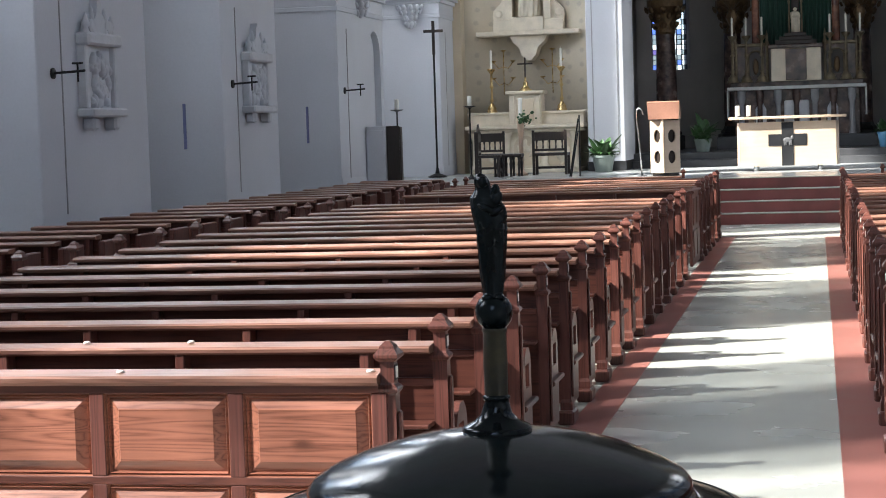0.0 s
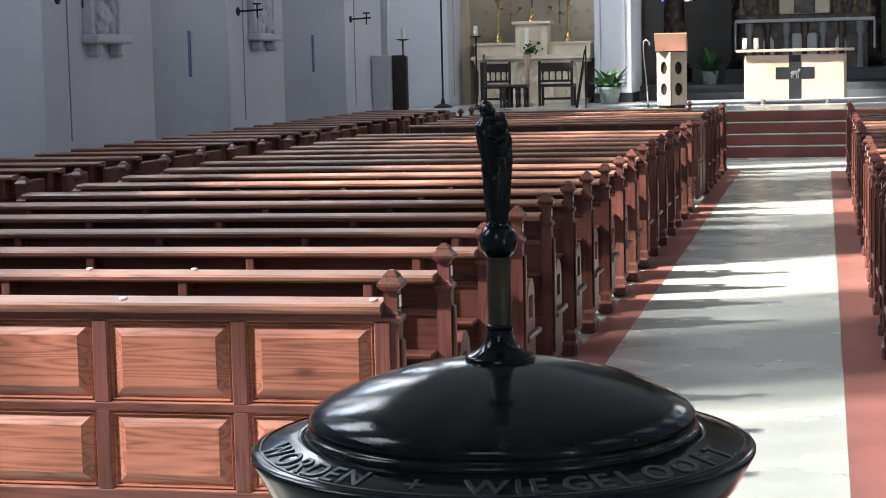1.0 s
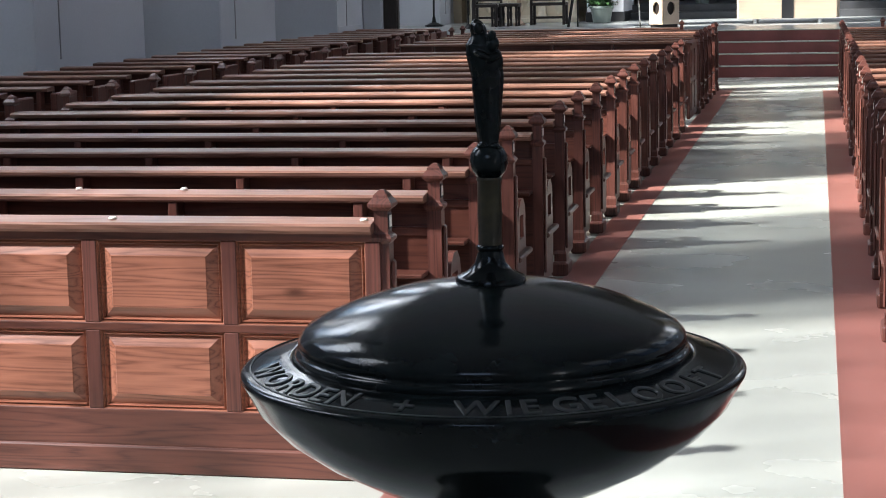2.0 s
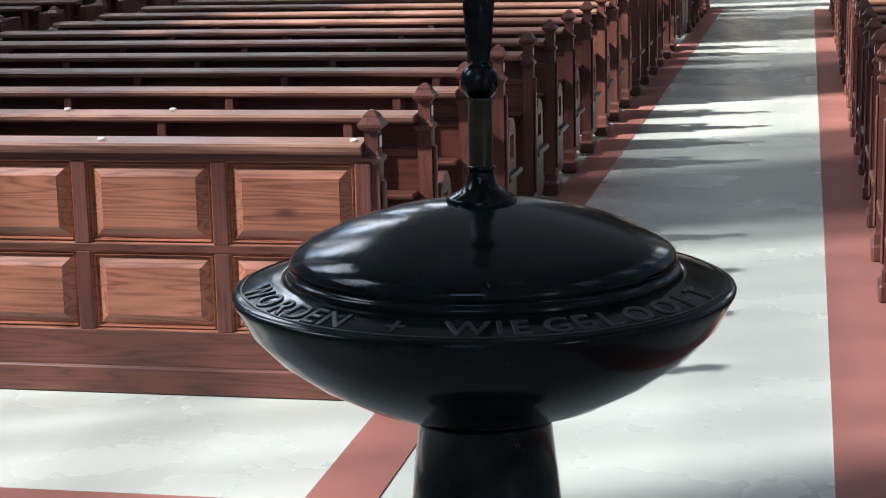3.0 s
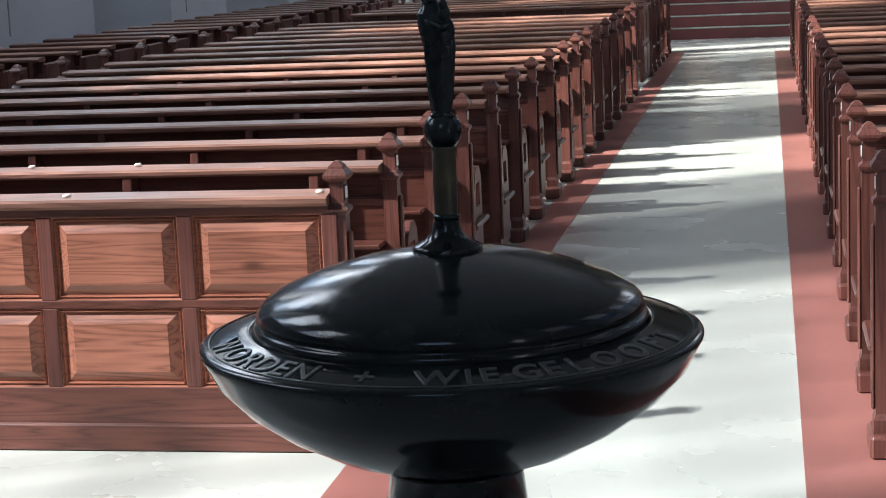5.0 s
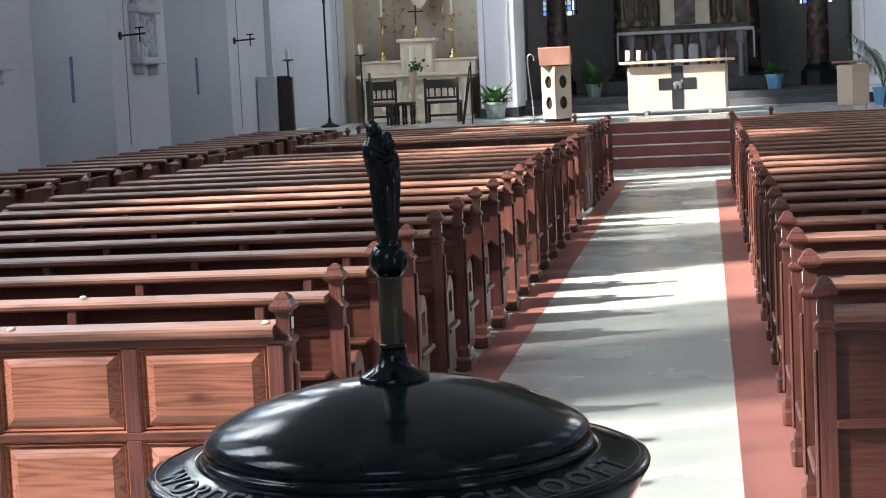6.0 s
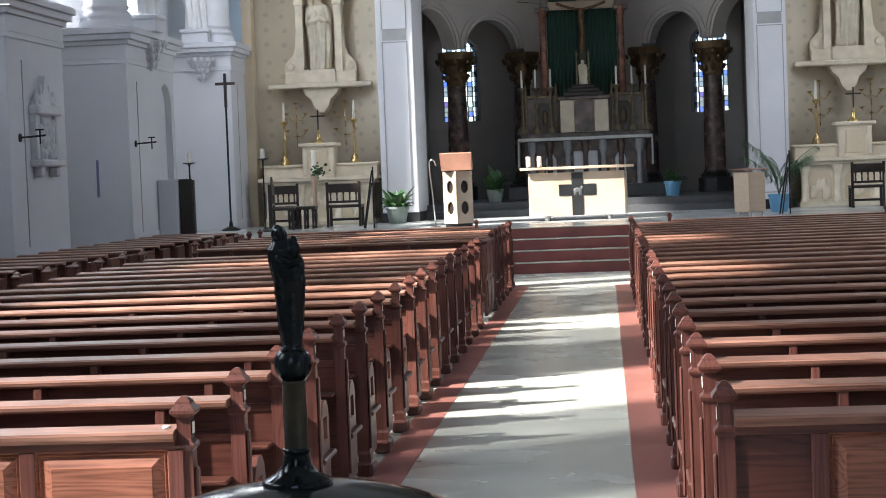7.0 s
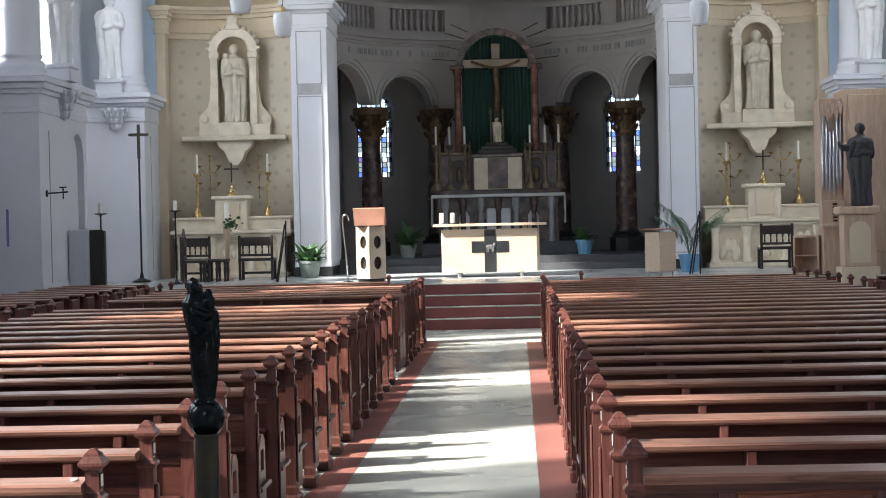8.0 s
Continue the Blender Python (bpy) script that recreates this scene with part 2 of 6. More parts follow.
def part(name, bm, mat, parent, label="", smooth=False):
    return link(name, bm, mat, parent, label, smooth)


def box(bm, x0, x1, y0, y1, z0, z1, bevel=0.0):
    """A box, its edges chamfered by bevel."""
    t = bmesh.new()
    bmesh.ops.create_cube(t, size=1.0)
    bmesh.ops.scale(t, vec=(x1 - x0, y1 - y0, z1 - z0), verts=t.verts)
    bmesh.ops.translate(t, vec=((x0 + x1) / 2, (y0 + y1) / 2, (z0 + z1) / 2), verts=t.verts)
    if bevel:
        bmesh.ops.bevel(t, geom=t.edges[:], offset=bevel, segments=1, affect="EDGES")
    merge(bm, t)
    return bm


def merge(bm, other):
    me = bpy.data.meshes.new("tmp")
    other.to_mesh(me)
    other.free()
    bm.from_mesh(me)
    bpy.data.meshes.remove(me)


def lathe(bm, profile, seg=48, x=0.0, y=0.0, a0=0.0, a1=360.0):
    """Turn (radius, z) pairs round an upright axis."""
    full = abs(a1 - a0 - 360) < 1e-6
    n = seg if full else seg + 1
    rings = []
    for r, z in profile:
        if r < 1e-5:
            rings.append([bm.verts.new((x, y, z))])
        else:
            rings.append([bm.verts.new((x + r * math.cos(radians(a0 + (a1 - a0) * i / seg)), y + r * math.sin(radians(a0 + (a1 - a0) * i / seg)), z)) for i in range(n)])
    for a, b in zip(rings, rings[1:]):
        for i in range(seg):
            j = (i + 1) % n
            if len(a) == 1 and len(b) == 1:
                continue
            if len(a) == 1:
                bm.faces.new((a[0], b[j], b[i]))
            elif len(b) == 1:
                bm.faces.new((a[i], a[j], b[0]))
            else:
                bm.faces.new((a[i], a[j], b[j], b[i]))
    return bm


def prism(bm, outline, depth, m=None):
    """Extrude a flat outline of (u, v) by depth along the third axis; m places it."""
    t = bmesh.new()
    lo = [t.verts.new((u, v, 0)) for u, v in outline]
    hi = [t.verts.new((u, v, depth)) for u, v in outline]
    t.faces.new(lo[::-1])
    t.faces.new(hi)
    for i in range(len(lo)):
        j = (i + 1) % len(lo)
        t.faces.new((lo[i], lo[j], hi[j], hi[i]))
    if m is not None:
        bmesh.ops.transform(t, matrix=m, verts=t.verts)
    merge(bm, t)
    return bm


def thing(name, label, category, x=0.0, y=0.0, z=0.0, rz=0.0, group=""):
    """An Empty at the base of a thing."""
    ob = new(name)
    ob.matrix_world = pose(x, y, z, 0, 0, rz)
    return tagged(ob, label, category, group)


def structure(name, bm, mat, label, category, smooth=False):
    return tagged(link(name, bm, mat, None, "", smooth), label, category, kind="structure")


def fused(bm, voxel):
    """Weld overlapping lumps into one closed skin."""
    me = bpy.data.meshes.new("tmp")
    bm.to_mesh(me)
    bm.free()
    tmp = new("tmp", me)
    mod = tmp.modifiers.new("weld", "REMESH")
    mod.mode, mod.voxel_size = "VOXEL", voxel
    done = bpy.data.meshes.new_from_object(tmp.evaluated_get(bpy.context.evaluated_depsgraph_get()))
    bpy.data.objects.remove(tmp)
    bpy.data.meshes.remove(me)
    out = bmesh.new()
    out.from_mesh(done)
    bpy.data.meshes.remove(done)
    bmesh.ops.smooth_vert(out, verts=out.verts, factor=0.35, use_axis_x=True, use_axis_y=True, use_axis_z=True)
    return out


# ---- structure ----
ZS, STEP, ZC, CX = 0.78, 31.3, 1.1, -0.54
XW = 7.46  # half width from the axis CX to the wall piers
floor = structure("floor", box(bmesh.new(), -14, 14, -9, STEP + 0.02, -0.3, 0), M_FLOOR, "pale grey terrazzo church floor", "floor")
structure("trim", box(bmesh.new(), -1.468, -1.247, 4.79, 28.0, -0.1, 0.004), M_RED, "red floor band along the aisle", "floor band")
structure("trim", box(bmesh.new(), 0.1, 0.40, -8, 27.6, -0.1, 0.004), M_RED, "red floor band along the aisle", "floor band")
structure("trim", box(bmesh.new(), -7.9, -1.468, 4.79, 5.0, -0.1, 0.004), M_RED, "red floor band across the aisle", "floor band")
structure("chancel_floor", box(bmesh.new(), -14, 14, STEP + 1.2, 52, -0.3, ZS, 0.01), M_CHANCEL, "raised pale polished chancel floor", "floor")
for i in range(4):
    z0, z1, y0 = ZS * i / 4, ZS * (i + 1) / 4, STEP + 0.3 * i
    structure("step", box(bmesh.new(), -9, 8, y0, STEP + 1.21, z0, z1 - 0.016), M_REDSTEP, "dark red chancel step", "step")
    structure("nosing", box(bmesh.new(), -9, 8, y0 - 0.025, STEP + 1.22, z1 - 0.016, z1 + 0.001 * (i == 3), 0.006), M_FLOOR, "pale stone tread of a chancel step", "step")
for i, (y0, z1) in enumerate(((40.6, 0.94), (41.1, ZC))):
    structure("step", box(bmesh.new(), -4.1, 3.0, y0, 50, ZS - 0.05, z1, 0.012), M_DARKSTONE, "dark stone step before the high altar", "step")


def arch_outline(w, z0, z1, n=16):
    """An opening of width w, round-arched at z1, from z0."""
    r = w / 2
    return [(-r, z0), (r, z0)] + [(r * math.cos(math.pi * k / n), z1 - r + r * math.sin(math.pi * k / n)) for k in range(n + 1)]


def arch_wall(bm, u0, u1, z0, z1, holes, thick, n=14):
    """A wall in the u-z plane (thickness along +v) with round-arched holes (centre, width, foot, top)."""
    cuts = []
    for c, w, f, t in sorted(holes):
        cuts.append((c, w / 2, f, t))
    us = {u0, u1}
    for c, r, f, t in cuts:
        for k in range(n + 1):
            us.add(c - r * math.cos(math.pi * k / n))
    us = sorted(us)

    def band(u, c, r, t):
        return t - r + math.sqrt(max(0.0, r * r - (u - c) ** 2))

    for a, b in zip(us, us[1:]):
        m = (a + b) / 2
        hole = next((q for q in cuts if q[0] - q[1] < m < q[0] + q[1]), None)
        pieces = []
        if hole is None:
            pieces.append([(a, z0), (b, z0), (b, z1), (a, z1)])
        else:
            c, r, f, t = hole
            pieces.append([(a, band(a, c, r, t)), (b, band(b, c, r, t)), (b, z1), (a, z1)])
            if f > z0 + 1e-4:
                pieces.append([(a, z0), (b, z0), (b, f), (a, f)])
        for q in pieces:
            lo = [bm.verts.new((u, 0, z)) for u, z in q]
            hi = [bm.verts.new((u, thick, z)) for u, z in q]
            bm.faces.new(lo), bm.faces.new(hi[::-1])
            bm.faces.new((lo[1], lo[0], hi[0], hi[1])), bm.faces.new((lo[3], lo[2], hi[2], hi[3]))
            if hole is None or abs(a - (hole[0] - hole[1])) < 1e-6:
                bm.faces.new((lo[0], lo[3], hi[3], hi[0]))
            if hole is None or abs(b - (hole[0] + hole[1])) < 1e-6:
                bm.faces.new((lo[2], lo[1], hi[1], hi[2]))
    bmesh.ops.remove_doubles(bm, verts=bm.verts, dist=0.0005)
    bmesh.ops.recalc_face_normals(bm, faces=bm.faces)
    return bm


# upper side walls with tall round-arched windows, one to each bay
BAYS = [2.9, 9.6, 16.3, 23.4, 31.0, 35.2]
BAYW = [4.8, 5.0, 5.0, 5.0, 2.9, 2.9]
for side, name in ((-1, "wall_left"), (1, "wall_right")):
    b = arch_wall(bmesh.new(), -9.0, 52.0, 4.9, 13.0, [(c, BAYW[k], 5.3, 10.6) for k, c in enumerate(BAYS)], 0.45)
    x = CX + side * (XW + 1.4)
    bmesh.ops.transform(b, matrix=pose(x, 0, 0, 0, 0, 90) if side < 0 else pose(x + 0.45, 0, 0, 0, 0, 90), verts=b.verts)
    structure(name, b, M_WHITE, "white plastered upper nave wall with arched windows", "wall")
    b = box(bmesh.new(), min(x, x + side * 0.45), max(x, x + side * 0.45), -9, 52, -0.2, 4.9)
    structure(name, b, M_WHITE, "white plastered lower nave wall", "wall")
structure("wall_back", arch_wall(bmesh.new(), -10, 9, 0, 13, [(CX, 4.2, 5.5, 11.5)], 0.4), M_WHITE, "white plastered back wall of the nave", "wall").matrix_world = pose(0, -9.0, 0)
structure("ceiling", box(bmesh.new(), -10.6, 9.6, -9.5, 52, 13.0, 13.3), M_WHITE, "plain white nave ceiling", "ceiling")


def cornice(x0, x1, y0, y1, z, out=0.14):
    """A stepped moulding round a block, its top at z."""
    b = bmesh.new()
    for k, (o, h0, h1) in enumerate(((0.03, -0.62, -0.54), (0.02, -0.54, -0.30), (0.07, -0.30, -0.22), (out, -0.22, -0.12), (out + 0.05, -0.12, -0.03), (out + 0.02, -0.03, 0.0))):
        box(b, x0 - o, x1 + o, y0 - o, y1 + o, z + h0 + 0.0005 * k, z + h1, 0.008)
    return b


PIERS = [(-0.6, 2.5), (5.5, 8.6), (11.6, 14.7), (17.7, 20.85), (23.74, 26.3), (29.9, 33.2), (38.5, 40.2)]
for side in (-1, 1):
    for k, (y0, y1) in enumerate(PIERS):
        a, c = CX + side * XW, CX + side * (XW + 1.41)
        x0, x1 = min(a, c), max(a, c)
        z = 4.85 if k == 6 else 4.5
        b = bmesh.new()
        if k == 5:
            # a shallow arched recess in the aisle face
            arch_wall(b, y0 + 0.001, y1 - 0.001, 0, z - 0.62, [(32.55, 0.85, 1.9, 3.65)], 0.3)
            bmesh.ops.transform(b, matrix=pose(a, 0, 0, 0, 0, 90) if side < 0 else pose(a + 0.3, 0, 0, 0, 0, 90), verts=b.verts)
            lo, hi = (x0, a - 0.299) if side < 0 else (a + 0.299, x1)
            box(b, lo, hi, y0, y1, -0.1, z - 0.6)
            box(b, min(a + side * 0.12, a + side * 0.29), max(a + side * 0.12, a + side * 0.29), 32.05, 33.05, 1.7, 3.8)
        else:
            box(b, x0, x1, y0, y1, -0.1, z - 0.6, 0.015)
        p = structure("wall_pier", b, M_WHITE, "white plastered wall pier beside the pews", "pier")
        part("cornice", cornice(x0, x1, y0, y1, z), M_WHITE, p)
        b = bmesh.new()
        lathe(b, [(0.46, z + 0.001), (0.46, z + 0.14), (0.42, z + 0.15), (0.44, z + 0.2), (0.44, z + 0.26), (0.38, z + 0.29), (0.37, z + 0.33), (0.40, z + 0.36), (0.40, z + 0.40), (0.375, z + 0.43), (0.36, 9.5), (0.33, 11.6), (0.36, 11.65), (0.42, 12.2), (0.5, 12.3), (0.5, 13.0)], 28, CX + side * (XW + 0.48), y0 + 0.62)
        part("column", b, M_WHITE, p, smooth=True)
        # plinth and panel edges on the aisle face
        b = bmesh.new()
        e = a - side * 0.012
        box(b, min(e, a + side * 0.05), max(e, a + side * 0.05), y0 + 0.02, y1 - 0.02, 0, 0.9 if k < 5 else 1.0, 0.004)
        part("plinth", b, M_WHITE, p)
        b = bmesh.new()
        for yy in (y0 + 0.62,):
            box(b, min(e, a + side * 0.02), max(e, a + side * 0.02), yy - 0.008, yy + 0.008, 1.0, z - 0.9, 0.002)
        part("panel_edge", b, M_GREYTRIM, p)
    for c in BAYS:
        x = CX + side * (XW + 1.62)
        w = thing("window_1" if side < 0 else "window_2", "unseen arched leaded nave window, panes added to shape daylight", "window", x, c, 0)
        w["kind"] = "structure"
        b = bmesh.new()
        for yy in (-2.2, -1.6, -0.96, -0.48, 0.0, 0.48, 0.96, 1.6, 2.2):
            box(b, -0.03, 0.03, yy - 0.014, yy + 0.014, 5.3, 10.25)
        for zz in (6.5, 7.4, 8.3, 9.2):
            box(b, -0.028, 0.028, -2.6, 2.6, zz - 0.014, zz + 0.014)
        part("window_frame", b, M_DARKSTONE, w)
        # clear middle light, tinted side lights: unseen panes added to shape the sun
        a0, a1 = (-2.3, 1.5) if c < 5 else (-0.75, 1.45)
        for u0, u1, tint in ((-2.6, a0 - 0.05, 1), (a0, a1, 2), (a1 + 0.05, 2.6, 1)):
            part("pane", box(bmesh.new(), -0.006, 0.006, u0, u1, 5.25, 10.65), M_NAVEGLASS[0 if side > 0 else 3 if c < 5 and tint == 2 else tint], w)

# ---- end walls, chancel arch piers ----
NICHES = ((-8.0, -4.89), (3.96, 6.92))


def bowed_wall(bm, x0, x1, y, bow, z0, z1, thick=0.3, seg=20):
    """A wall across the nave, hollowed away from the viewer by bow."""
    rows = []
    for k in range(seg + 1):
        u = k / seg
        d = bow * (1 - (2 * u - 1) ** 2)
        x = x0 + (x1 - x0) * u
        rows.append([bm.verts.new((x, y + d, z0)), bm.verts.new((x, y + d, z1)), bm.verts.new((x, y + d + thick, z1)), bm.verts.new((x, y + d + thick, z0))])
    for p, q in zip(rows, rows[1:]):
        for k in range(4):
            bm.faces.new((p[k], q[k], q[(k + 1) % 4], p[(k + 1) % 4]))
    bm.faces.new(rows[0][::-1]), bm.faces.new(rows[-1])
    bmesh.ops.recalc_face_normals(bm, faces=bm.faces)
    return bm


for k, (x0, x1) in enumerate(NICHES):
    structure("wall_niche", bowed_wall(bmesh.new(), x0 - 0.05, x1 + 0.05, 40.2, 0.7, 0.5, 6.28), M_DAMASK, "patterned cream wall behind a side altar", "wall", True)
    b = bmesh.new()
    for n, (o, h0, h1) in enumerate(((0.02, 6.2, 6.28), (0.05, 6.34, 6.42), (0.0, 6.28, 6.72), (0.10, 6.66, 6.76), (0.18, 6.76, 6.84), (0.24, 6.84, 6.92))):
        bowed_wall(b, x0 - 0.04, x1 + 0.04, 40.2 - o, 0.7, h0, h1, 0.3 + o)
    structure("trim", b, M_STONEWALL, "moulded cream cornice over a side altar", "cornice")
    structure("wall_niche", bowed_wall(bmesh.new(), x0 - 0.05, x1 + 0.05, 40.22, 0.7, 6.9, 13), M_STONEWALL, "cream upper wall over a side altar", "wall", True)
    # pilaster at the outer side
    xo = x0 - 0.02 if k == 0 else x1 - 0.2
    structure("pilaster", box(bmesh.new(), xo, xo + 0.22, 40.0, 40.4, 0.7, 6.3, 0.012), M_STONEWALL, "cream stone pilaster beside the side altar", "pilaster")
    structure("trim", cornice(xo, xo + 0.22, 40.0, 40.4, 6.9, 0.1), M_STONEWALL, "moulded pilaster capital", "cornice")
for side in (-1, 1):
    x0, x1 = ((-4.90, -4.09), (3.28, 3.98))[side > 0]
    c = x0 if side < 0 else x1
    p = structure("chancel_pier", box(bmesh.new(), x0, x1, 39.3, 41.5, 0.98, 12, 0.015), M_WHITE, "white chancel arch pier with panelled face", "pier")
    part("plinth", box(bmesh.new(), x0 - 0.02, x1 + 0.02, 39.27, 41.52, ZS, 0.99, 0.01), M_BLACKSTONE, p, "black stone plinth")
    b = bmesh.new()
    xm, w = (x0 + x1) / 2, 0.26
    for z0, z1 in ((1.15, 4.72), (5.02, 6.15)):
        for q in ((xm - w - 0.02, xm - w, z0, z1), (xm + w, xm + w + 0.02, z0, z1), (xm - w - 0.02, xm + w + 0.02, z0 - 0.02, z0), (xm - w - 0.02, xm + w + 0.02, z1, z1 + 0.02)):
            box(b, q[0], q[1], 39.285, 39.31, q[2], q[3])
    part("panel_moulding", b, M_GREYTRIM, p)
    part("inlay", box(bmesh.new(), xm - w, xm + w, 39.288, 39.32, 4.77, 5.0), M_GREYTRIM, p, "grey marble inlay band")
    part("capital", cornice(x0, x1, 39.3, 41.5, 6.85, 0.16), M_WHITE, p)
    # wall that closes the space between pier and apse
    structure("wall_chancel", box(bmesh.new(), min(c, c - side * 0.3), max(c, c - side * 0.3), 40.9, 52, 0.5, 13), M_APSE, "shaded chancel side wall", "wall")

# ---- apse: arcade, gallery, outer wall ----
AX, AY, AR = CX + 0.085, 43.2, 4.2


def curved(bm, th0, th1, r0, r1, low, top, seg):
    """A curved wall between radii r0 and r1; low and top give heights by angle (degrees, 0 straight ahead)."""
    rows = []
    for k in range(seg + 1):
        th = th0 + (th1 - th0) * k / seg
        s_, c_ = math.sin(radians(th)), math.cos(radians(th))
        rows.append([bm.verts.new((AX + r * s_, AY + r * c_, z)) for r, z in ((r0, low(th)), (r0, top(th)), (r1, top(th)), (r1, low(th)))])
    for p, q in zip(rows, rows[1:]):
        for k in range(4):
            bm.faces.new((p[k], q[k], q[(k + 1) % 4], p[(k + 1) % 4]))
    bm.faces.new(rows[0][::-1]), bm.faces.new(rows[-1])
    bmesh.ops.recalc_face_normals(bm, faces=bm.faces)
    return bm


COLS = (-80.0, -47.8, -21.4, 21.4, 47.8, 80.0)
SPRING = 5.0


def arch_low(a, c, pad=3.0):
    m, half = (a + c) / 2, (c - a) / 2 - pad
    rad = radians(half) * AR
    return lambda th: SPRING + math.sqrt(max(0.0, 1 - ((th - m) / half) ** 2)) * rad if abs(th - m) < half else SPRING


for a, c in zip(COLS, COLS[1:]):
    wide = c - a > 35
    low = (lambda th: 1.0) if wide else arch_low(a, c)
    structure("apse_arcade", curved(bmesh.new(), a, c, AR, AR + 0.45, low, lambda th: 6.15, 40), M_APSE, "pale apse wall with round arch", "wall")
    if not wide:
        m = (a + c) / 2
        half = (c - a) / 2 - 3.0
        for grow, deep in ((0.10, 0.05), (0.24, 0.03)):
            b = bmesh.new()
            rad = radians(half) * AR
            for k in range(24):
                for ang0, ang1 in ((math.pi * k / 24, math.pi * (k + 1) / 24),):
                    q = []
                    for ang, rr in ((ang0, rad + grow - 0.035), (ang1, rad + grow - 0.035), (ang1, rad + grow), (ang0, rad + grow)):
                        th = m + math.degrees(rr * math.cos(ang) / AR)
                        q.append((th, SPRING + rr * math.sin(ang)))
                    f = [b.verts.new((AX + (AR - deep) * math.sin(radians(t)), AY + (AR - deep) * math.cos(radians(t)), z)) for t, z in q]
                    g = [b.verts.new((AX + (AR + 0.05) * math.sin(radians(t)), AY + (AR + 0.05) * math.cos(radians(t)), z)) for t, z in q]
                    b.faces.new(f), b.faces.new((f[0], f[1], g[1], g[0])), b.faces.new((f[2], f[3], g[3], g[2]))
            bmesh.ops.recalc_face_normals(b, faces=b.faces)
            structure("arch_moulding", b, M_APSE, "moulded edge of an apse arch", "moulding")
for th in (-47.8, -21.4, 21.4, 47.8):
    x, y = AX + (AR + 0.2) * math.sin(radians(th)), AY + (AR + 0.2) * math.cos(radians(th))
    col = thing("apse_column", "dark veined marble column with gilded leaf capital", "column", x, y, ZC, group="apse columns")
    part("shaft", lathe(bmesh.new(), [(0.27, 0.55), (0.265, 1.6), (0.235, 2.95)], 28), M_MARBLE, col, smooth=True)
    b = lathe(bmesh.new(), [(0.44, 0), (0.44, 0.34), (0.42, 0.36), (0.36, 0.38), (0.37, 0.43), (0.33, 0.47), (0.30, 0.5), (0.28, 0.56)], 8)
    part("base", b, M_BLACKSTONE, col)
    b = lathe(bmesh.new(), [(0.24, 2.93), (0.26, 2.98), (0.25, 3.02), (0.27, 3.2), (0.33, 3.45), (0.42, 3.58), (0.46, 3.62), (0.46, 3.8)], 24)
    part("capital", b, M_GOLD, col, "tarnished gilt capital")
    rng = random.Random(int(th * 10))
    b = bmesh.new()
    for ring, (r, z, n) in enumerate(((0.29, 3.15, 8), (0.37, 3.38, 8), (0.47, 3.55, 8))):
        for k in range(n):
            ang = 2 * math.pi * (k + 0.5 * ring) / n
            t = bmesh.new()
            bmesh.ops.create_icosphere(t, subdivisions=1, radius=0.085)
            bmesh.ops.scale(t, vec=(0.7, 1.0, 1.3), verts=t.verts)
            bmesh.ops.transform(t, matrix=pose(r * math.cos(ang), r * math.sin(ang), z + rng.uniform(-0.02, 0.02), 0, 25, math.degrees(ang)), verts=t.verts)
            merge(b, t)
    part("capital_leaves", b, M_GOLD, col, smooth=True)

# entablature and gallery
for o, z0, z1 in ((0.03, 6.10, 6.16), (0.0, 6.16, 6.52), (0.05, 6.52, 6.58), (0.12, 6.58, 6.68), (0.20, 6.68, 6.76), (0.14, 6.76, 6.84)):
    structure("trim", curved(bmesh.new(), -84, 84, AR - o, AR + 0.45, lambda th, z=z0: z, lambda th, z=z1: z, 60), M_APSE, "moulded entablature round the apse", "cornice")
rng = random.Random(5)
b = bmesh.new()
th = -62.0
while th < 62:
    w = rng.uniform(1.2, 2.2)
    if abs(th) > 17 and rng.random() < 0.86:
        curved(b, th, th + w * 0.62, AR - 0.012, AR + 0.02, lambda t: 6.26, lambda t: 6.41, 2)
    th += w
structure("frieze_marks", b, M_GREYTRIM, "faded unreadable lettering on the apse frieze", "lettering")
rail = thing("balustrade", "stone gallery balustrade above the apse", "balustrade", 0, 0, 0)
part("top_rail", curved(bmesh.new(), -84, 84, AR - 0.02, AR + 0.25, lambda t: 7.5, lambda t: 7.62, 50), M_APSE, rail)
part("bottom_rail", curved(bmesh.new(), -84, 84, AR + 0.0, AR + 0.24, lambda t: 6.84, lambda t: 6.93, 50), M_APSE, rail)
bal = lathe(bmesh.new(), [(0.06, 6.93), (0.06, 6.97), (0.035, 7.0), (0.07, 7.12), (0.065, 7.2), (0.035, 7.36), (0.05, 7.42), (0.05, 7.5)], 10)
bal_ob = None
for a in (-44, 44):
    part("pier", curved(bmesh.new(), a - 3.5, a + 3.5, AR - 0.01, AR + 0.26, lambda t: 6.92, lambda t: 7.51, 4), M_APSE, rail)
part("pier", curved(bmesh.new(), -18.5, 18.5, AR - 0.01, AR + 0.26, lambda t: 6.92, lambda t: 7.51, 8), M_APSE, rail)
for k in range(-30, 31):
    th = k * 2.35
    if abs(th) < 19.2 or abs(abs(th) - 44) < 4.2:
        continue
    m = Matrix.Translation((AX + (AR + 0.12) * math.sin(radians(th)), AY + (AR + 0.12) * math.cos(radians(th)), 0))
    if bal_ob is None:
        bal_ob = part("baluster", bal, M_APSE, rail, smooth=True)
        bal_ob.matrix_world = m
    else:
        o = new("baluster", bal_ob.data)
        o.parent = rail
        o.matrix_world = m

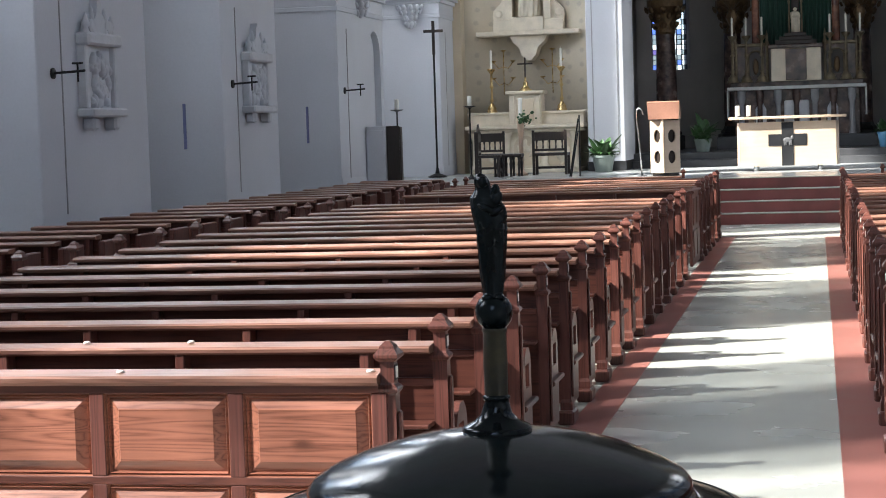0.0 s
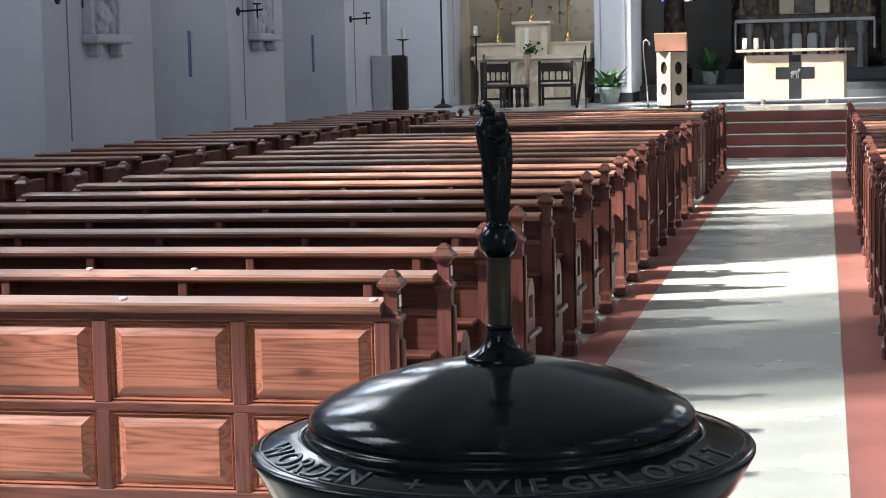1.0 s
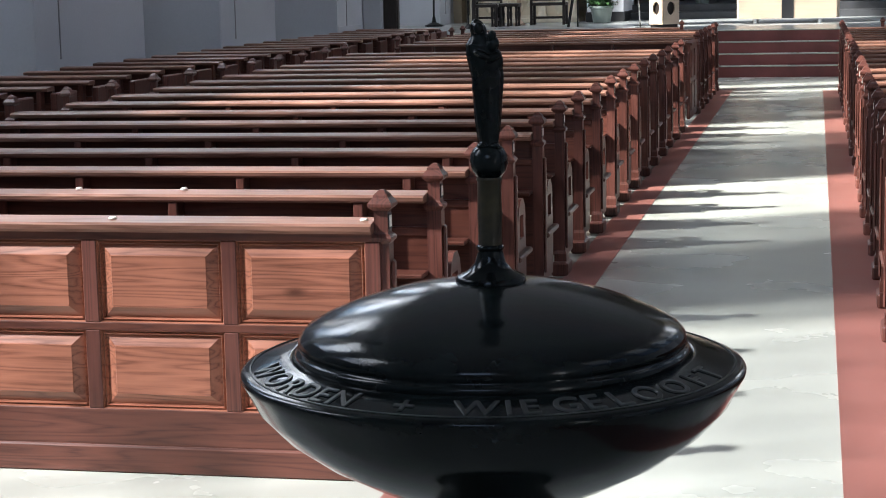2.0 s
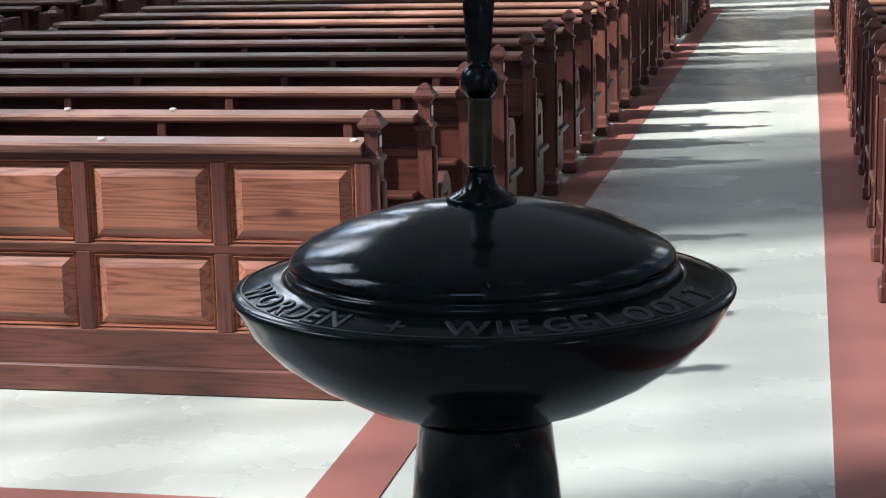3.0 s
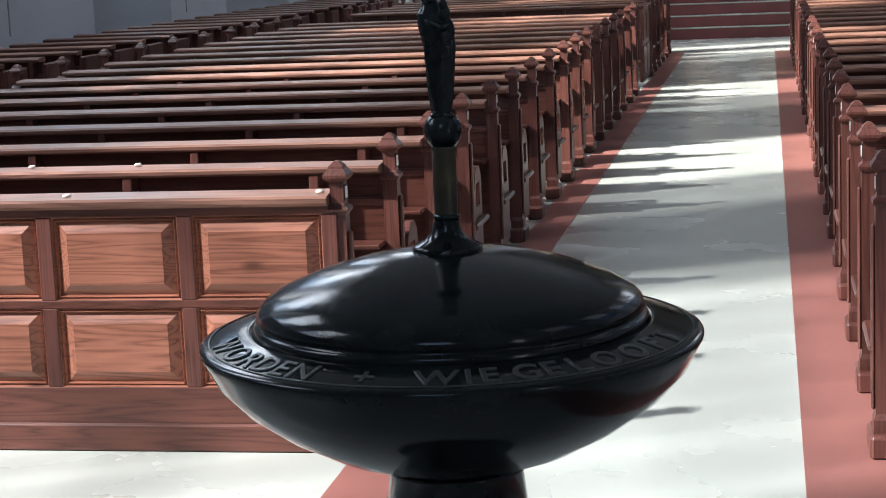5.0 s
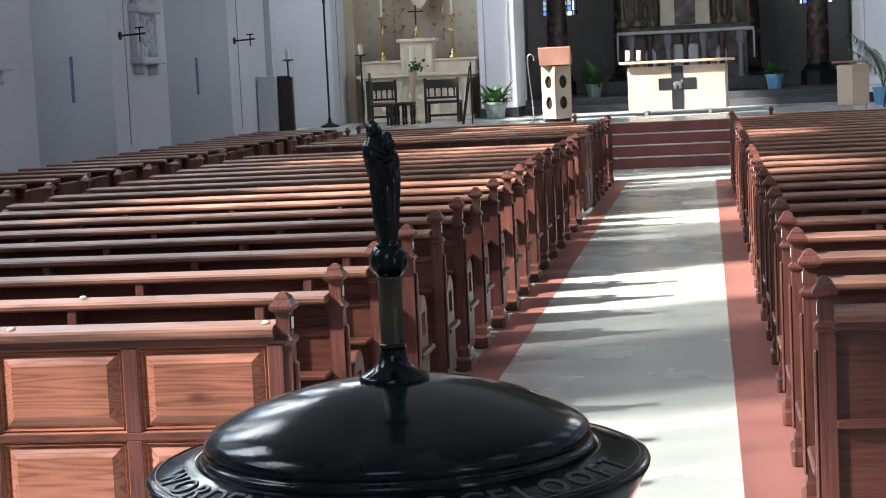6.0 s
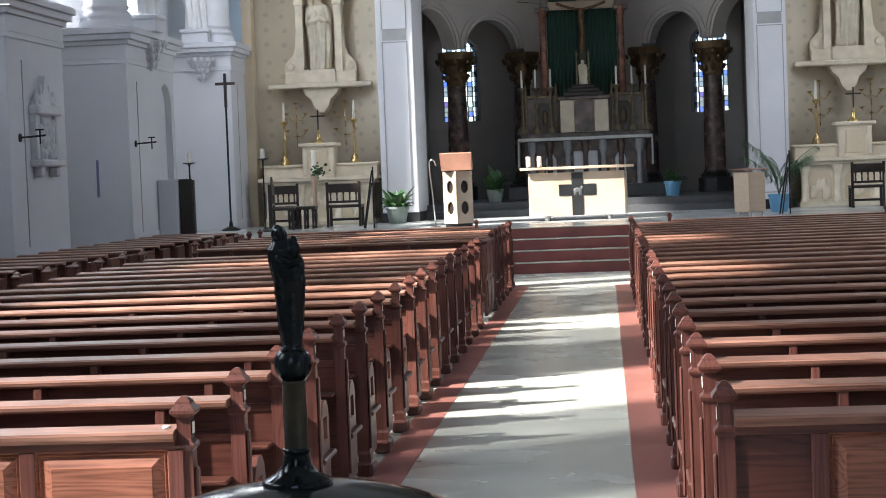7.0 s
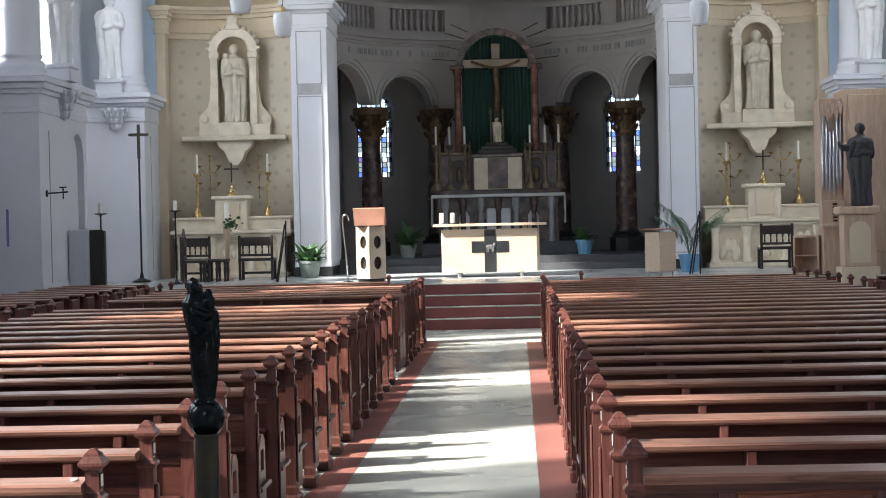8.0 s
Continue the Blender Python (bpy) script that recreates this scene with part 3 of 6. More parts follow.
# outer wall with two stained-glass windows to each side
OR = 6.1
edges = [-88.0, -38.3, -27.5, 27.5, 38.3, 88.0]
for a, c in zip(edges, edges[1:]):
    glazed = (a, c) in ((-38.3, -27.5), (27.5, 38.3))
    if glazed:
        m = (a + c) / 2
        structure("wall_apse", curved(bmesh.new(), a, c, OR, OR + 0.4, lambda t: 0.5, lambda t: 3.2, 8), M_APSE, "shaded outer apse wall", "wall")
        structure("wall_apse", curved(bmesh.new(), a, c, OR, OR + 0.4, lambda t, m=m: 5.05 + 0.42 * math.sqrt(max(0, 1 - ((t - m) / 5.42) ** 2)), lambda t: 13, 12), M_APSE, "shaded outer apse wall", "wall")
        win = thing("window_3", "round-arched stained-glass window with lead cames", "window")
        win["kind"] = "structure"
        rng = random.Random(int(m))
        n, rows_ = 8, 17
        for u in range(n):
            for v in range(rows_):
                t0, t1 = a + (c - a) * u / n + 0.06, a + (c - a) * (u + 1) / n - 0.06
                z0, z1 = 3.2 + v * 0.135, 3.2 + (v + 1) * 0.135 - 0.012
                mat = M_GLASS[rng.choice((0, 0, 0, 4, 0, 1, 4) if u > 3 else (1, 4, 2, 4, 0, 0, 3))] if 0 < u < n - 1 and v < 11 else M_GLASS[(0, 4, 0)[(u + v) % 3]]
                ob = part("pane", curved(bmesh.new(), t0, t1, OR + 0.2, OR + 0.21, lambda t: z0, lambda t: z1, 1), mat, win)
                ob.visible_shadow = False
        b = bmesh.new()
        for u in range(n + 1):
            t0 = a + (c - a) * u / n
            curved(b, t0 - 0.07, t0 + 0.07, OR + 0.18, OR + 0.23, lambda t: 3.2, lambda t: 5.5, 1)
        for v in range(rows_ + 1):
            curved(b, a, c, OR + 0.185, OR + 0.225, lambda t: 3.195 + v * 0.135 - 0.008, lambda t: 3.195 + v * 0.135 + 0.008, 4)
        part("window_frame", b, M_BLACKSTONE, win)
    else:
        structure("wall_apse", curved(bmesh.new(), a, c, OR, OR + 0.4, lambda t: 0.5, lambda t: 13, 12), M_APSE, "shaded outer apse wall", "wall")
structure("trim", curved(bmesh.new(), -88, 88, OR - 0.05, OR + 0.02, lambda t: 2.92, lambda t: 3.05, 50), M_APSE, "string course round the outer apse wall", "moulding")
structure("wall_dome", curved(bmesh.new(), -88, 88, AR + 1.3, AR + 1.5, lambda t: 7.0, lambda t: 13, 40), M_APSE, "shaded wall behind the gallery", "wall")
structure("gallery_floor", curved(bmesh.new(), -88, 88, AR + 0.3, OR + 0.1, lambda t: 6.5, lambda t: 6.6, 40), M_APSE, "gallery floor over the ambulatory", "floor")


# ---- pews ----
PITCH, Y1 = 0.9, 6.14
XL, XR = -1.495, 0.37


def square_stack(bm, x, y, rows):
    """A square-section turned post: (half width, z) pairs."""
    prev = None
    for h, z in rows:
        ring = [bm.verts.new((x + a * h * 0.66, y + c * h * 0.76, z)) for a, c in ((-1, -1), (1, -1), (1, 1), (-1, 1))]
        if prev:
            for k in range(4):
                bm.faces.new((prev[k], prev[(k + 1) % 4], ring[(k + 1) % 4], ring[k]))
        else:
            bm.faces.new(ring[::-1])
        prev = ring
    bm.faces.new(prev)
    return bm


def bench_end(p, x, side):
    """The end board beside the seat: rounded, with a square hole, and the post's raised panel."""
    out = [(-0.0, 0.10), (0.40, 0.10), (0.42, 0.30), (0.40, 0.52)]
    out += [(0.30 + 0.11 * math.cos(a), 0.54 + 0.11 * math.sin(a)) for a in (0.0, 0.6, 1.2, 1.9, 2.5)] + [(0.16, 0.50), (0.06, 0.56), (0.0, 0.66)]
    t = 0.035
    b = bmesh.new()
    hole = [(0.22, 0.44), (0.34, 0.44), (0.34, 0.56), (0.22, 0.56)]
    for xx in (x - t / 2, x + t / 2):
        outer = [b.verts.new((xx, u, v)) for u, v in out]
        inner = [b.verts.new((xx, u, v)) for u, v in hole]
        es = [b.edges.new((outer[k], outer[(k + 1) % len(outer)])) for k in range(len(outer))] + [b.edges.new((inner[k], inner[(k + 1) % 4])) for k in range(4)]
        bmesh.ops.triangle_fill(b, use_beauty=True, edges=es)
    n = len(out)
    b.verts.ensure_lookup_table()
    v = b.verts[:]
    m = n + 4
    for k in range(n):
        b.faces.new((v[k], v[(k + 1) % n], v[m + (k + 1) % n], v[m + k]))
    for k in range(4):
        b.faces.new((v[n + k], v[n + (k + 1) % 4], v[m + n + (k + 1) % 4], v[m + n + k]))
    bmesh.ops.recalc_face_normals(b, faces=b.faces)
    part("end_board", b, M_WOOD_UP, p)
    part("arm_ledge", box(bmesh.new(), x - 0.05, x + 0.05, 0.05, 0.44, 0.345, 0.375, 0.008), M_WOOD, p)
    b = bmesh.new()
    f = x + side * 0.029
    box(b, min(f, f + side * 0.014), max(f, f + side * 0.014), -0.022, 0.022, 0.16, 0.80, 0.008)
    part("post_panel", b, M_WOOD_UP, p)


def raised_panel(bm, x0, x1, z0, z1, y):
    """A fielded panel sunk in its frame: moulding, slopes and flat field; the viewer is at -y."""
    steps = ((0.0, 0.0), (0.006, 0.012), (0.012, 0.004), (0.018, 0.018), (0.055, -0.002), (0.058, -0.006))
    prev = None
    for inset, dy in steps:
        ring = [bm.verts.new((a, y + dy, c)) for a, c in ((x0 + inset, z0 + inset), (x1 - inset, z0 + inset), (x1 - inset, z1 - inset), (x0 + inset, z1 - inset))]
        if prev:
            for k in range(4):
                bm.faces.new((prev[k], prev[(k + 1) % 4], ring[(k + 1) % 4], ring[k]))
        prev = ring
    bm.faces.new(prev)
    return bm


def build_pew(x0, x1, panelled, ends, posts=True):
    """A bench between end posts at x0 and x1, its back towards the viewer."""
    label = "red-brown pine pew with fielded panel back and carved end posts" if panelled else "red-brown pine pew with open-topped back and carved end posts"
    p = thing("pew", label, "pew", group="pews")
    b = bmesh.new()
    rail_profile = [(-0.072, 0.908), (-0.06, 0.896), (0.03, 0.896), (0.045, 0.915), (0.04, 0.944), (-0.06, 0.932), (-0.075, 0.924)]
    if not panelled:
        rail_profile = [(-0.105, 0.906), (-0.095, 0.896), (0.028, 0.896), (0.04, 0.91), (0.036, 0.934), (-0.093, 0.928), (-0.108, 0.920)]
    prism(b, rail_profile, x1 - x0 - 0.056, Matrix.Translation((x0 + 0.028, 0, 0)) @ Matrix(((0, 0, 1, 0), (1, 0, 0, 0), (0, 1, 0, 0), (0, 0, 0, 1))))
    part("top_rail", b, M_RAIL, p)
    if panelled:
        b = bmesh.new()
        box(b, x0 + 0.028, x1 - 0.028, -0.012, 0.02, 0.0, 0.896)
        part("back_board", b, M_WOOD, p)
        n = max(1, int((x1 - x0) / 0.53))
        w, y = 0.53, -0.045
        right = x1 - 0.029
        edges_x = [right - w * k for k in range(n + 1)]
        for z0, z1 in ((0.866, 0.897), (0.532, 0.562), (0.10, 0.24)):
            part("back_rail", box(bmesh.new(), x0 + 0.028, x1 - 0.028, y, -0.012, z0, z1, 0.003), M_WOOD, p)
        part("base_board", box(bmesh.new(), x0 + 0.03, x1 - 0.03, y - 0.012, -0.012, 0.0, 0.105, 0.008), M_WOOD, p)
        for k, ex in enumerate(edges_x):
            for z0, z1 in ((0.24, 0.532), (0.562, 0.866)):
                part("stile", box(bmesh.new(), ex - 0.028, ex + 0.028, y, -0.012, z0, z1, 0.003), M_WOOD_UP, p)
            if k < n:
                for z0, z1 in ((0.24, 0.532), (0.562, 0.866)):
                    part("panel", raised_panel(bmesh.new(), ex - w + 0.028, ex - 0.028, z0, z1, y + 0.003), M_PANEL, p)
    else:
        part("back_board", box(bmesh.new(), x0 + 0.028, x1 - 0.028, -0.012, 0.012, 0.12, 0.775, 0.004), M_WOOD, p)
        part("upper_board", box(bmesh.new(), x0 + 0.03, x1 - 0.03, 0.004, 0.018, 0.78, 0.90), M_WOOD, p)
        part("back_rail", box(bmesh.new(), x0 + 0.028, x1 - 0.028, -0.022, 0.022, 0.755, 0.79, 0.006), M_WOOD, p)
        for k in range(5):
            xx = x0 + (x1 - x0) * (k + 0.62) / 5
            part("strut", box(bmesh.new(), xx - 0.02, xx + 0.02, -0.095, -0.01, 0.74, 0.897, 0.004), M_WOOD_UP, p)
        part("book_ledge", box(bmesh.new(), x0 + 0.028, x1 - 0.028, -0.15, -0.02, 0.60, 0.618, 0.004), M_WOOD, p)
        part("kneeler", box(bmesh.new(), x0 + 0.06, x1 - 0.06, -0.30, -0.14, 0.14, 0.17, 0.008), M_WOOD, p)
    part("seat", box(bmesh.new(), x0 + 0.04, x1 - 0.04, 0.01, 0.40, 0.42, 0.45, 0.008), M_WOOD, p)
    for x in (x0, x1):
        if not posts:
            part("end_board", box(bmesh.new(), x - 0.03, x + 0.03, -0.05, 0.4, 0.0, 0.88, 0.01), M_WOOD_UP, p)
            continue
        b = square_stack(bmesh.new(), x, 0, [(0.056, 0), (0.056, 0.13), (0.044, 0.15), (0.044, 0.858), (0.048, 0.863), (0.058, 0.870), (0.060, 0.880), (0.053, 0.887), (0.040, 0.894), (0.037, 0.90), (0.037, 0.976)])
        post = part("end_post", b, M_WOOD_UP, p)
        b = square_stack(bmesh.new(), x, 0, [(0.037, 0.974), (0.043, 0.977), (0.058, 0.985), (0.066, 0.991), (0.066, 1.001), (0.060, 1.006), (0.044, 1.020), (0.041, 1.022), (0.039, 1.030), (0.013, 1.047)])
        part("cap", b, M_WOOD_UP, post)
        part("foot_block", box(bmesh.new(), x - 0.05, x + 0.05, -0.085, 0.13, 0.0, 0.085, 0.012), M_WOOD_UP, post)
        if x in ends:
            f, o = x + (0.0246 if x == x1 else -0.0246), (0.003 if x == x1 else -0.003)
            part("number_frame", box(bmesh.new(), min(f, f + o), max(f, f + o), -0.022, 0.022, 0.909, 0.965), M_IRON, post, "black metal frame")
            part("number_plate", box(bmesh.new(), min(f, f + o * 1.6), max(f, f + o * 1.6), -0.016, 0.016, 0.917, 0.957), M_CANDLE, post, "small white enamel plate")
            bench_end(p, x, 1 if x == x1 else -1)
    return p


pew = build_pew(-5.40, XL, True, (XL,))
pew.matrix_world = pose(0, Y1, 0)
pew = build_pew(XR, 4.42, True, (XR,))
pew.matrix_world = pose(0, Y1, 0)
left, right = build_pew(-5.40, XL, False, (XL, -5.40)), build_pew(XR, 4.42, False, (XR,))
left.matrix_world, right.matrix_world = pose(0, Y1 + PITCH, 0), pose(0, Y1 + PITCH, 0)
rng = random.Random(3)
for i in range(2, 25):
    wob = [rng.uniform(-0.008, 0.008) for _ in range(4)]
    if i not in (17, 18):
        copy_thing(left, pose(wob[0], Y1 + PITCH * i + wob[1], 0, 0, 0, rng.uniform(-0.12, 0.12)))
    copy_thing(right, pose(wob[2], Y1 + PITCH * i + wob[3], 0, 0, 0, rng.uniform(-0.12, 0.12)))
# a closed screen panel where a cross passage meets the aisle
scr = thing("pew_screen", "red-brown pine side screen closing a pew block", "screen", XL, 21.7, 0)
part("board", box(bmesh.new(), -0.02, 0.02, 0.0, 1.2, 0.05, 0.93, 0.006), M_WOOD_UP, scr)
part("cap_rail", box(bmesh.new(), -0.045, 0.045, -0.02, 1.2, 0.93, 0.96, 0.008), M_WOOD, scr)
for z0, z1 in ((0.15, 0.48), (0.54, 0.87)):
    for k in range(2):
        part("panel", box(bmesh.new(), 0.018, 0.032, 0.08 + 0.58 * k, 0.56 + 0.58 * k, z0, z1, 0.012), M_WOOD_UP, scr)
# front kneeling desks before the steps
for x0, x1, y in ((-5.4, -2.1, 29.0), (1.0, 4.4, 28.9)):
    d = build_pew(x0, x1, False, ())
    tagged(d, "long pine kneeling desk before the chancel steps", "kneeling desk")
    d.name = "kneeling_desk"
    d.matrix_world = pose(0, y, 0.0)
# short side benches along the left wall
side_bench = build_pew(-7.86, -6.35, False, (), False)
tagged(side_bench, "short dark pine bench along the side wall", "bench", "side benches")
side_bench.name = "side_bench"
side_bench.matrix_world = pose(0, 9.0, 0)
for i in range(1, 25):
    copy_thing(side_bench, pose(0, 9.0 + PITCH * i, 0))
side_bench = build_pew(5.3, 6.78, False, (), False)
tagged(side_bench, "short dark pine bench along the side wall", "bench", "side benches")
side_bench.name = "side_bench"
side_bench.matrix_world = pose(0, 15.3, 0)
for i in range(1, 14):
    copy_thing(side_bench, pose(0, 15.3 + PITCH * i, 0))
# small white number discs on the rails
disc = lathe(bmesh.new(), [(0, 0), (0.015, 0), (0.015, 0.005), (0.011, 0.009), (0, 0.010)], 14)
disc_ob = None
for i, xs in ((0, (-1.56, -2.50, -3.42)), (1, (-2.55, -3.01, -3.95))):
    for x in xs:
        m = pose(x, Y1 + PITCH * i - 0.01, 0.937)
        if disc_ob is None:
            disc_ob = tagged(link("seat_marker", disc, M_CANDLE, None, "", True), "small white round marker on a pew rail", "marker", "seat markers")
            disc_ob.matrix_world = m
        else:
            copy_thing(disc_ob, m)
for i, x in ((0, 1.62), (1, 1.72)):
    copy_thing(disc_ob, pose(x, Y1 + PITCH * i - 0.01, 0.937))

# ---- font ----
FX, FY = -0.64, 3.535
font = thing("baptismal_font", "near-black bronze baptismal font with domed lid and lettered rim", "font", FX, FY, 0)
part("stem", lathe(bmesh.new(), [(0, 0), (0.26, 0), (0.26, 0.05), (0.21, 0.08), (0.19, 0.14), (0.165, 0.42), (0.148, 0.62), (0.136, 0.722), (0.143, 0.728), (0.143, 0.736), (0.12, 0.742)], 96), M_BRONZE, font, smooth=True)
bowl = part("bowl", lathe(bmesh.new(), [(0.12, 0.738), (0.18, 0.752), (0.266, 0.785), (0.352, 0.832), (0.424, 0.885), (0.473, 0.938), (0.497, 0.984), (0.505, 0.998), (0.5055, 1.004), (0.503, 1.0085), (0.494, 1.012), (0.41, 1.034), (0.40, 1.034), (0.398, 1.03), (0.39, 1.03)], 160), M_BRONZE, font, smooth=True)
lid = part("lid", lathe(bmesh.new(), [(0.394, 1.028), (0.396, 1.040), (0.392, 1.047), (0.386, 1.049), (0.386, 1.054), (0.389, 1.062), (0.386, 1.073), (0.372, 1.088), (0.335, 1.108), (0.27, 1.134), (0.19, 1.157), (0.11, 1.172), (0.06, 1.178), (0, 1.18)], 160), M_BRONZE, font, smooth=True)
part("foot", lathe(bmesh.new(), [(0.07, 1.172), (0.071, 1.183), (0.066, 1.187), (0.045, 1.197), (0.031, 1.213), (0.0255, 1.235), (0.0255, 1.238), (0.028, 1.241), (0.028, 1.246), (0.024, 1.249)], 48), M_BRONZE, lid, smooth=True)
part("shaft", lathe(bmesh.new(), [(0.0235, 1.246), (0.0245, 1.31), (0.0235, 1.375), (0.026, 1.379), (0.024, 1.384)], 40), M_BRONZEWARM, lid, "brownish bronze shaft", smooth=True)
part("knop", lathe(bmesh.new(), [(0.02, 1.381), (0.026, 1.386), (0.034, 1.397), (0.0385, 1.412), (0.037, 1.428), (0.03, 1.441), (0.02, 1.448), (0, 1.45)], 40), M_BRONZE, lid, smooth=True)


def draped(bm, h, w, seed, folds=9, depth=0.75, foot=0.84, arm=0.0, child=False):
    """A standing draped form: robe with folds, shoulders, plain head. Stands at the origin, faces -y."""
    rng = random.Random(seed)
    ph = [rng.uniform(0, 6.3) for _ in range(4)]
    prof = [(0.0, 0.80), (0.02, 0.92), (0.15, 0.86), (0.24, 0.83), (0.32, 0.80), (0.40, 0.81), (0.48, 0.84), (0.58, 0.88), (0.68, 0.96), (0.76, 1.0), (0.805, 0.86), (0.83, 0.52), (0.845, 0.32), (0.865, 0.30)]
    fine = []
    for (z0, r0), (z1, r1) in zip(prof, prof[1:]):
        n = max(1, round((z1 - z0) / 0.022))
        fine += [(z0 + (z1 - z0) * k / n, r0 + (r1 - r0) * k / n) for k in range(n)]
    prof = fine + prof[-1:]
    seg, prev = 96, None
    for k, (zz, r) in enumerate(prof):
        ring = []
        for i in range(seg):
            a = 2 * math.pi * i / seg
            amp = 0.25 * max(0.0, min(1.0, (0.8 - zz) * 2.6))
            mantle = 0.10 * math.exp(-((zz - 0.42 - 0.13 * math.cos(a + ph[3])) / 0.035) ** 2) + 0.05 * math.sin(26 * (zz - 0.16 * math.cos(a + ph[3]))) * max(0.0, min(1.0, (zz - 0.36) * 9, (0.76 - zz) * 9))
            f = 1 + amp * (1.1 * abs(math.sin(folds * 0.5 * a + ph[0] + 2.2 * zz)) - 0.7 + math.sin((folds * 2 - 3) * a + ph[1] - 3 * zz) * 0.35) + mantle
            f *= foot + (1 - foot) * min(1.0, zz / 0.45)
            rr = w / 2 * r * f
            ring.append(bm.verts.new((rr * math.cos(a) + 0.04 * w * math.sin(5 * zz + ph[2]), rr * depth * math.sin(a), zz * h)))
        if prev:
            for i in range(seg):
                bm.faces.new((prev[i], prev[(i + 1) % seg], ring[(i + 1) % seg], ring[i]))
        else:
            bm.faces.new(ring[::-1])
        prev = ring
    bm.faces.new(prev)

    def lump(x, y, z, sx, sy, sz, rx=0, ry=0, rz=0):
        t = bmesh.new()
        bmesh.ops.create_uvsphere(t, u_segments=16, v_segments=10, radius=1)
        bmesh.ops.scale(t, vec=(sx, sy, sz), verts=t.verts)
        bmesh.ops.transform(t, matrix=pose(x, y, z, rx, ry, rz), verts=t.verts)
        merge(bm, t)

    lump(0, -0.02 * w, 0.925 * h, 0.165 * w, 0.18 * w, 0.068 * h)
    lump(0, 0.03 * w, 0.93 * h, 0.20 * w, 0.19 * w, 0.072 * h)
    lump(-0.36 * w, -0.18 * w, 0.68 * h, 0.13 * w, 0.16 * w, 0.13 * h, 20, 12)
    lump(0.36 * w, -0.18 * w, 0.68 * h, 0.13 * w, 0.16 * w, 0.13 * h, 20, -12)
    lump(-0.16 * w, -0.36 * w, 0.62 * h, 0.24 * w, 0.10 * w, 0.035 * h, 0, -18, 10)
    lump(0.16 * w, -0.36 * w, 0.64 * h, 0.24 * w, 0.10 * w, 0.035 * h, 0, 18, -10)
    if child:
        cx = 0.26 * w if child == "r" else -0.26 * w
        lump(cx, -0.26 * w, 0.74 * h, 0.15 * w, 0.15 * w, 0.085 * h)
        lump(cx, -0.27 * w, 0.84 * h, 0.11 * w, 0.11 * w, 0.045 * h)
        lump(cx * 0.6, -0.36 * w, 0.68 * h, 0.11 * w, 0.10 * w, 0.07 * h, 0, 20)
    if arm:
        lump(-0.62 * w, -0.2 * w, 0.70 * h, 0.26 * w, 0.12 * w, 0.045 * h, 0, 12, 10)
        lump(-0.85 * w, -0.25 * w, 0.75 * h, 0.06 * w, 0.06 * w, 0.04 * h)
    return bm


def finial_form(bm, h):
    """A small cast veiled form with a bundle at its breast, leaning back as it rises: one plain mesh."""
    seg, n, prev = 40, 60, None
    prof = [(0.0, 0.019), (0.06, 0.0205), (0.2, 0.025), (0.4, 0.029), (0.6, 0.0325), (0.72, 0.0335), (0.80, 0.031), (0.845, 0.021), (0.875, 0.0155), (0.92, 0.0165), (0.96, 0.0135), (0.985, 0.008), (1.0, 0.001)]
    for k in range(n + 1):
        u = k / n
        j = max(i for i in range(len(prof) - 1) if prof[i][0] <= u + 1e-9)
        (u0, r0), (u1, r1) = prof[j], prof[j + 1]
        r = r0 + (r1 - r0) * (u - u0) / (u1 - u0)
        ring = []
        for i in range(seg):
            a = 2 * math.pi * i / seg
            deep = 0.10 * max(0.0, min(1.0, (0.74 - u) * 4)) + 0.04 * max(0.0, 0.9 - u)
            f = 1 + deep * (abs(math.sin(3.5 * a + 3 * u)) - 0.6) + 0.05 * math.sin(11 * a - 5 * u) * max(0.0, 0.8 - u) + 0.06 * math.exp(-((u - 0.55 - 0.1 * math.cos(a)) / 0.03) ** 2)
            ring.append(bm.verts.new((r * f * math.cos(a) - 0.020 * max(0.0, u - 0.55) / 0.45, 0.82 * r * f * math.sin(a), u * h)))
        if prev:
            for i in range(seg):
                bm.faces.new((prev[i], prev[(i + 1) % seg], ring[(i + 1) % seg], ring[i]))
        else:
            bm.faces.new(ring[::-1])
        prev = ring
    bm.faces.new(prev)
    for x, y, z, sx, sy, sz, ry in ((0.012, -0.019, 0.80, 0.0125, 0.012, 0.016, 10), (0.010, -0.022, 0.865, 0.0095, 0.0095, 0.0115, 0), (-0.008, -0.026, 0.72, 0.020, 0.010, 0.007, 25), (0.012, -0.026, 0.70, 0.018, 0.010, 0.008, -30), (-0.024, -0.010, 0.70, 0.011, 0.013, 0.024, 8), (0.021, -0.008, 0.68, 0.011, 0.013, 0.022, -8), (-0.013, -0.013, 0.01, 0.011, 0.013, 0.007, 0), (0.012, -0.014, 0.01, 0.011, 0.013, 0.007, 0), (0.0, 0.012, 0.008, 0.02, 0.012, 0.007, 0), (-0.016, -0.010, 0.925, 0.011, 0.0095, 0.013, 0)):
        t = bmesh.new()
        bmesh.ops.create_uvsphere(t, u_segments=14, v_segments=9, radius=1)
        bmesh.ops.scale(t, vec=(sx, sy, sz), verts=t.verts)
        bmesh.ops.transform(t, matrix=pose(x, y, z * h, 0, ry, 0), verts=t.verts)
        merge(bm, t)
    return bm


fin = link("figure", fused(finial_form(bmesh.new(), 0.252), 0.0016), M_BRONZE, lid, "", True)
fin.matrix_local = pose(0.0, 0, 1.444, 0, 0, 10)
fin.name = "finial_figure"


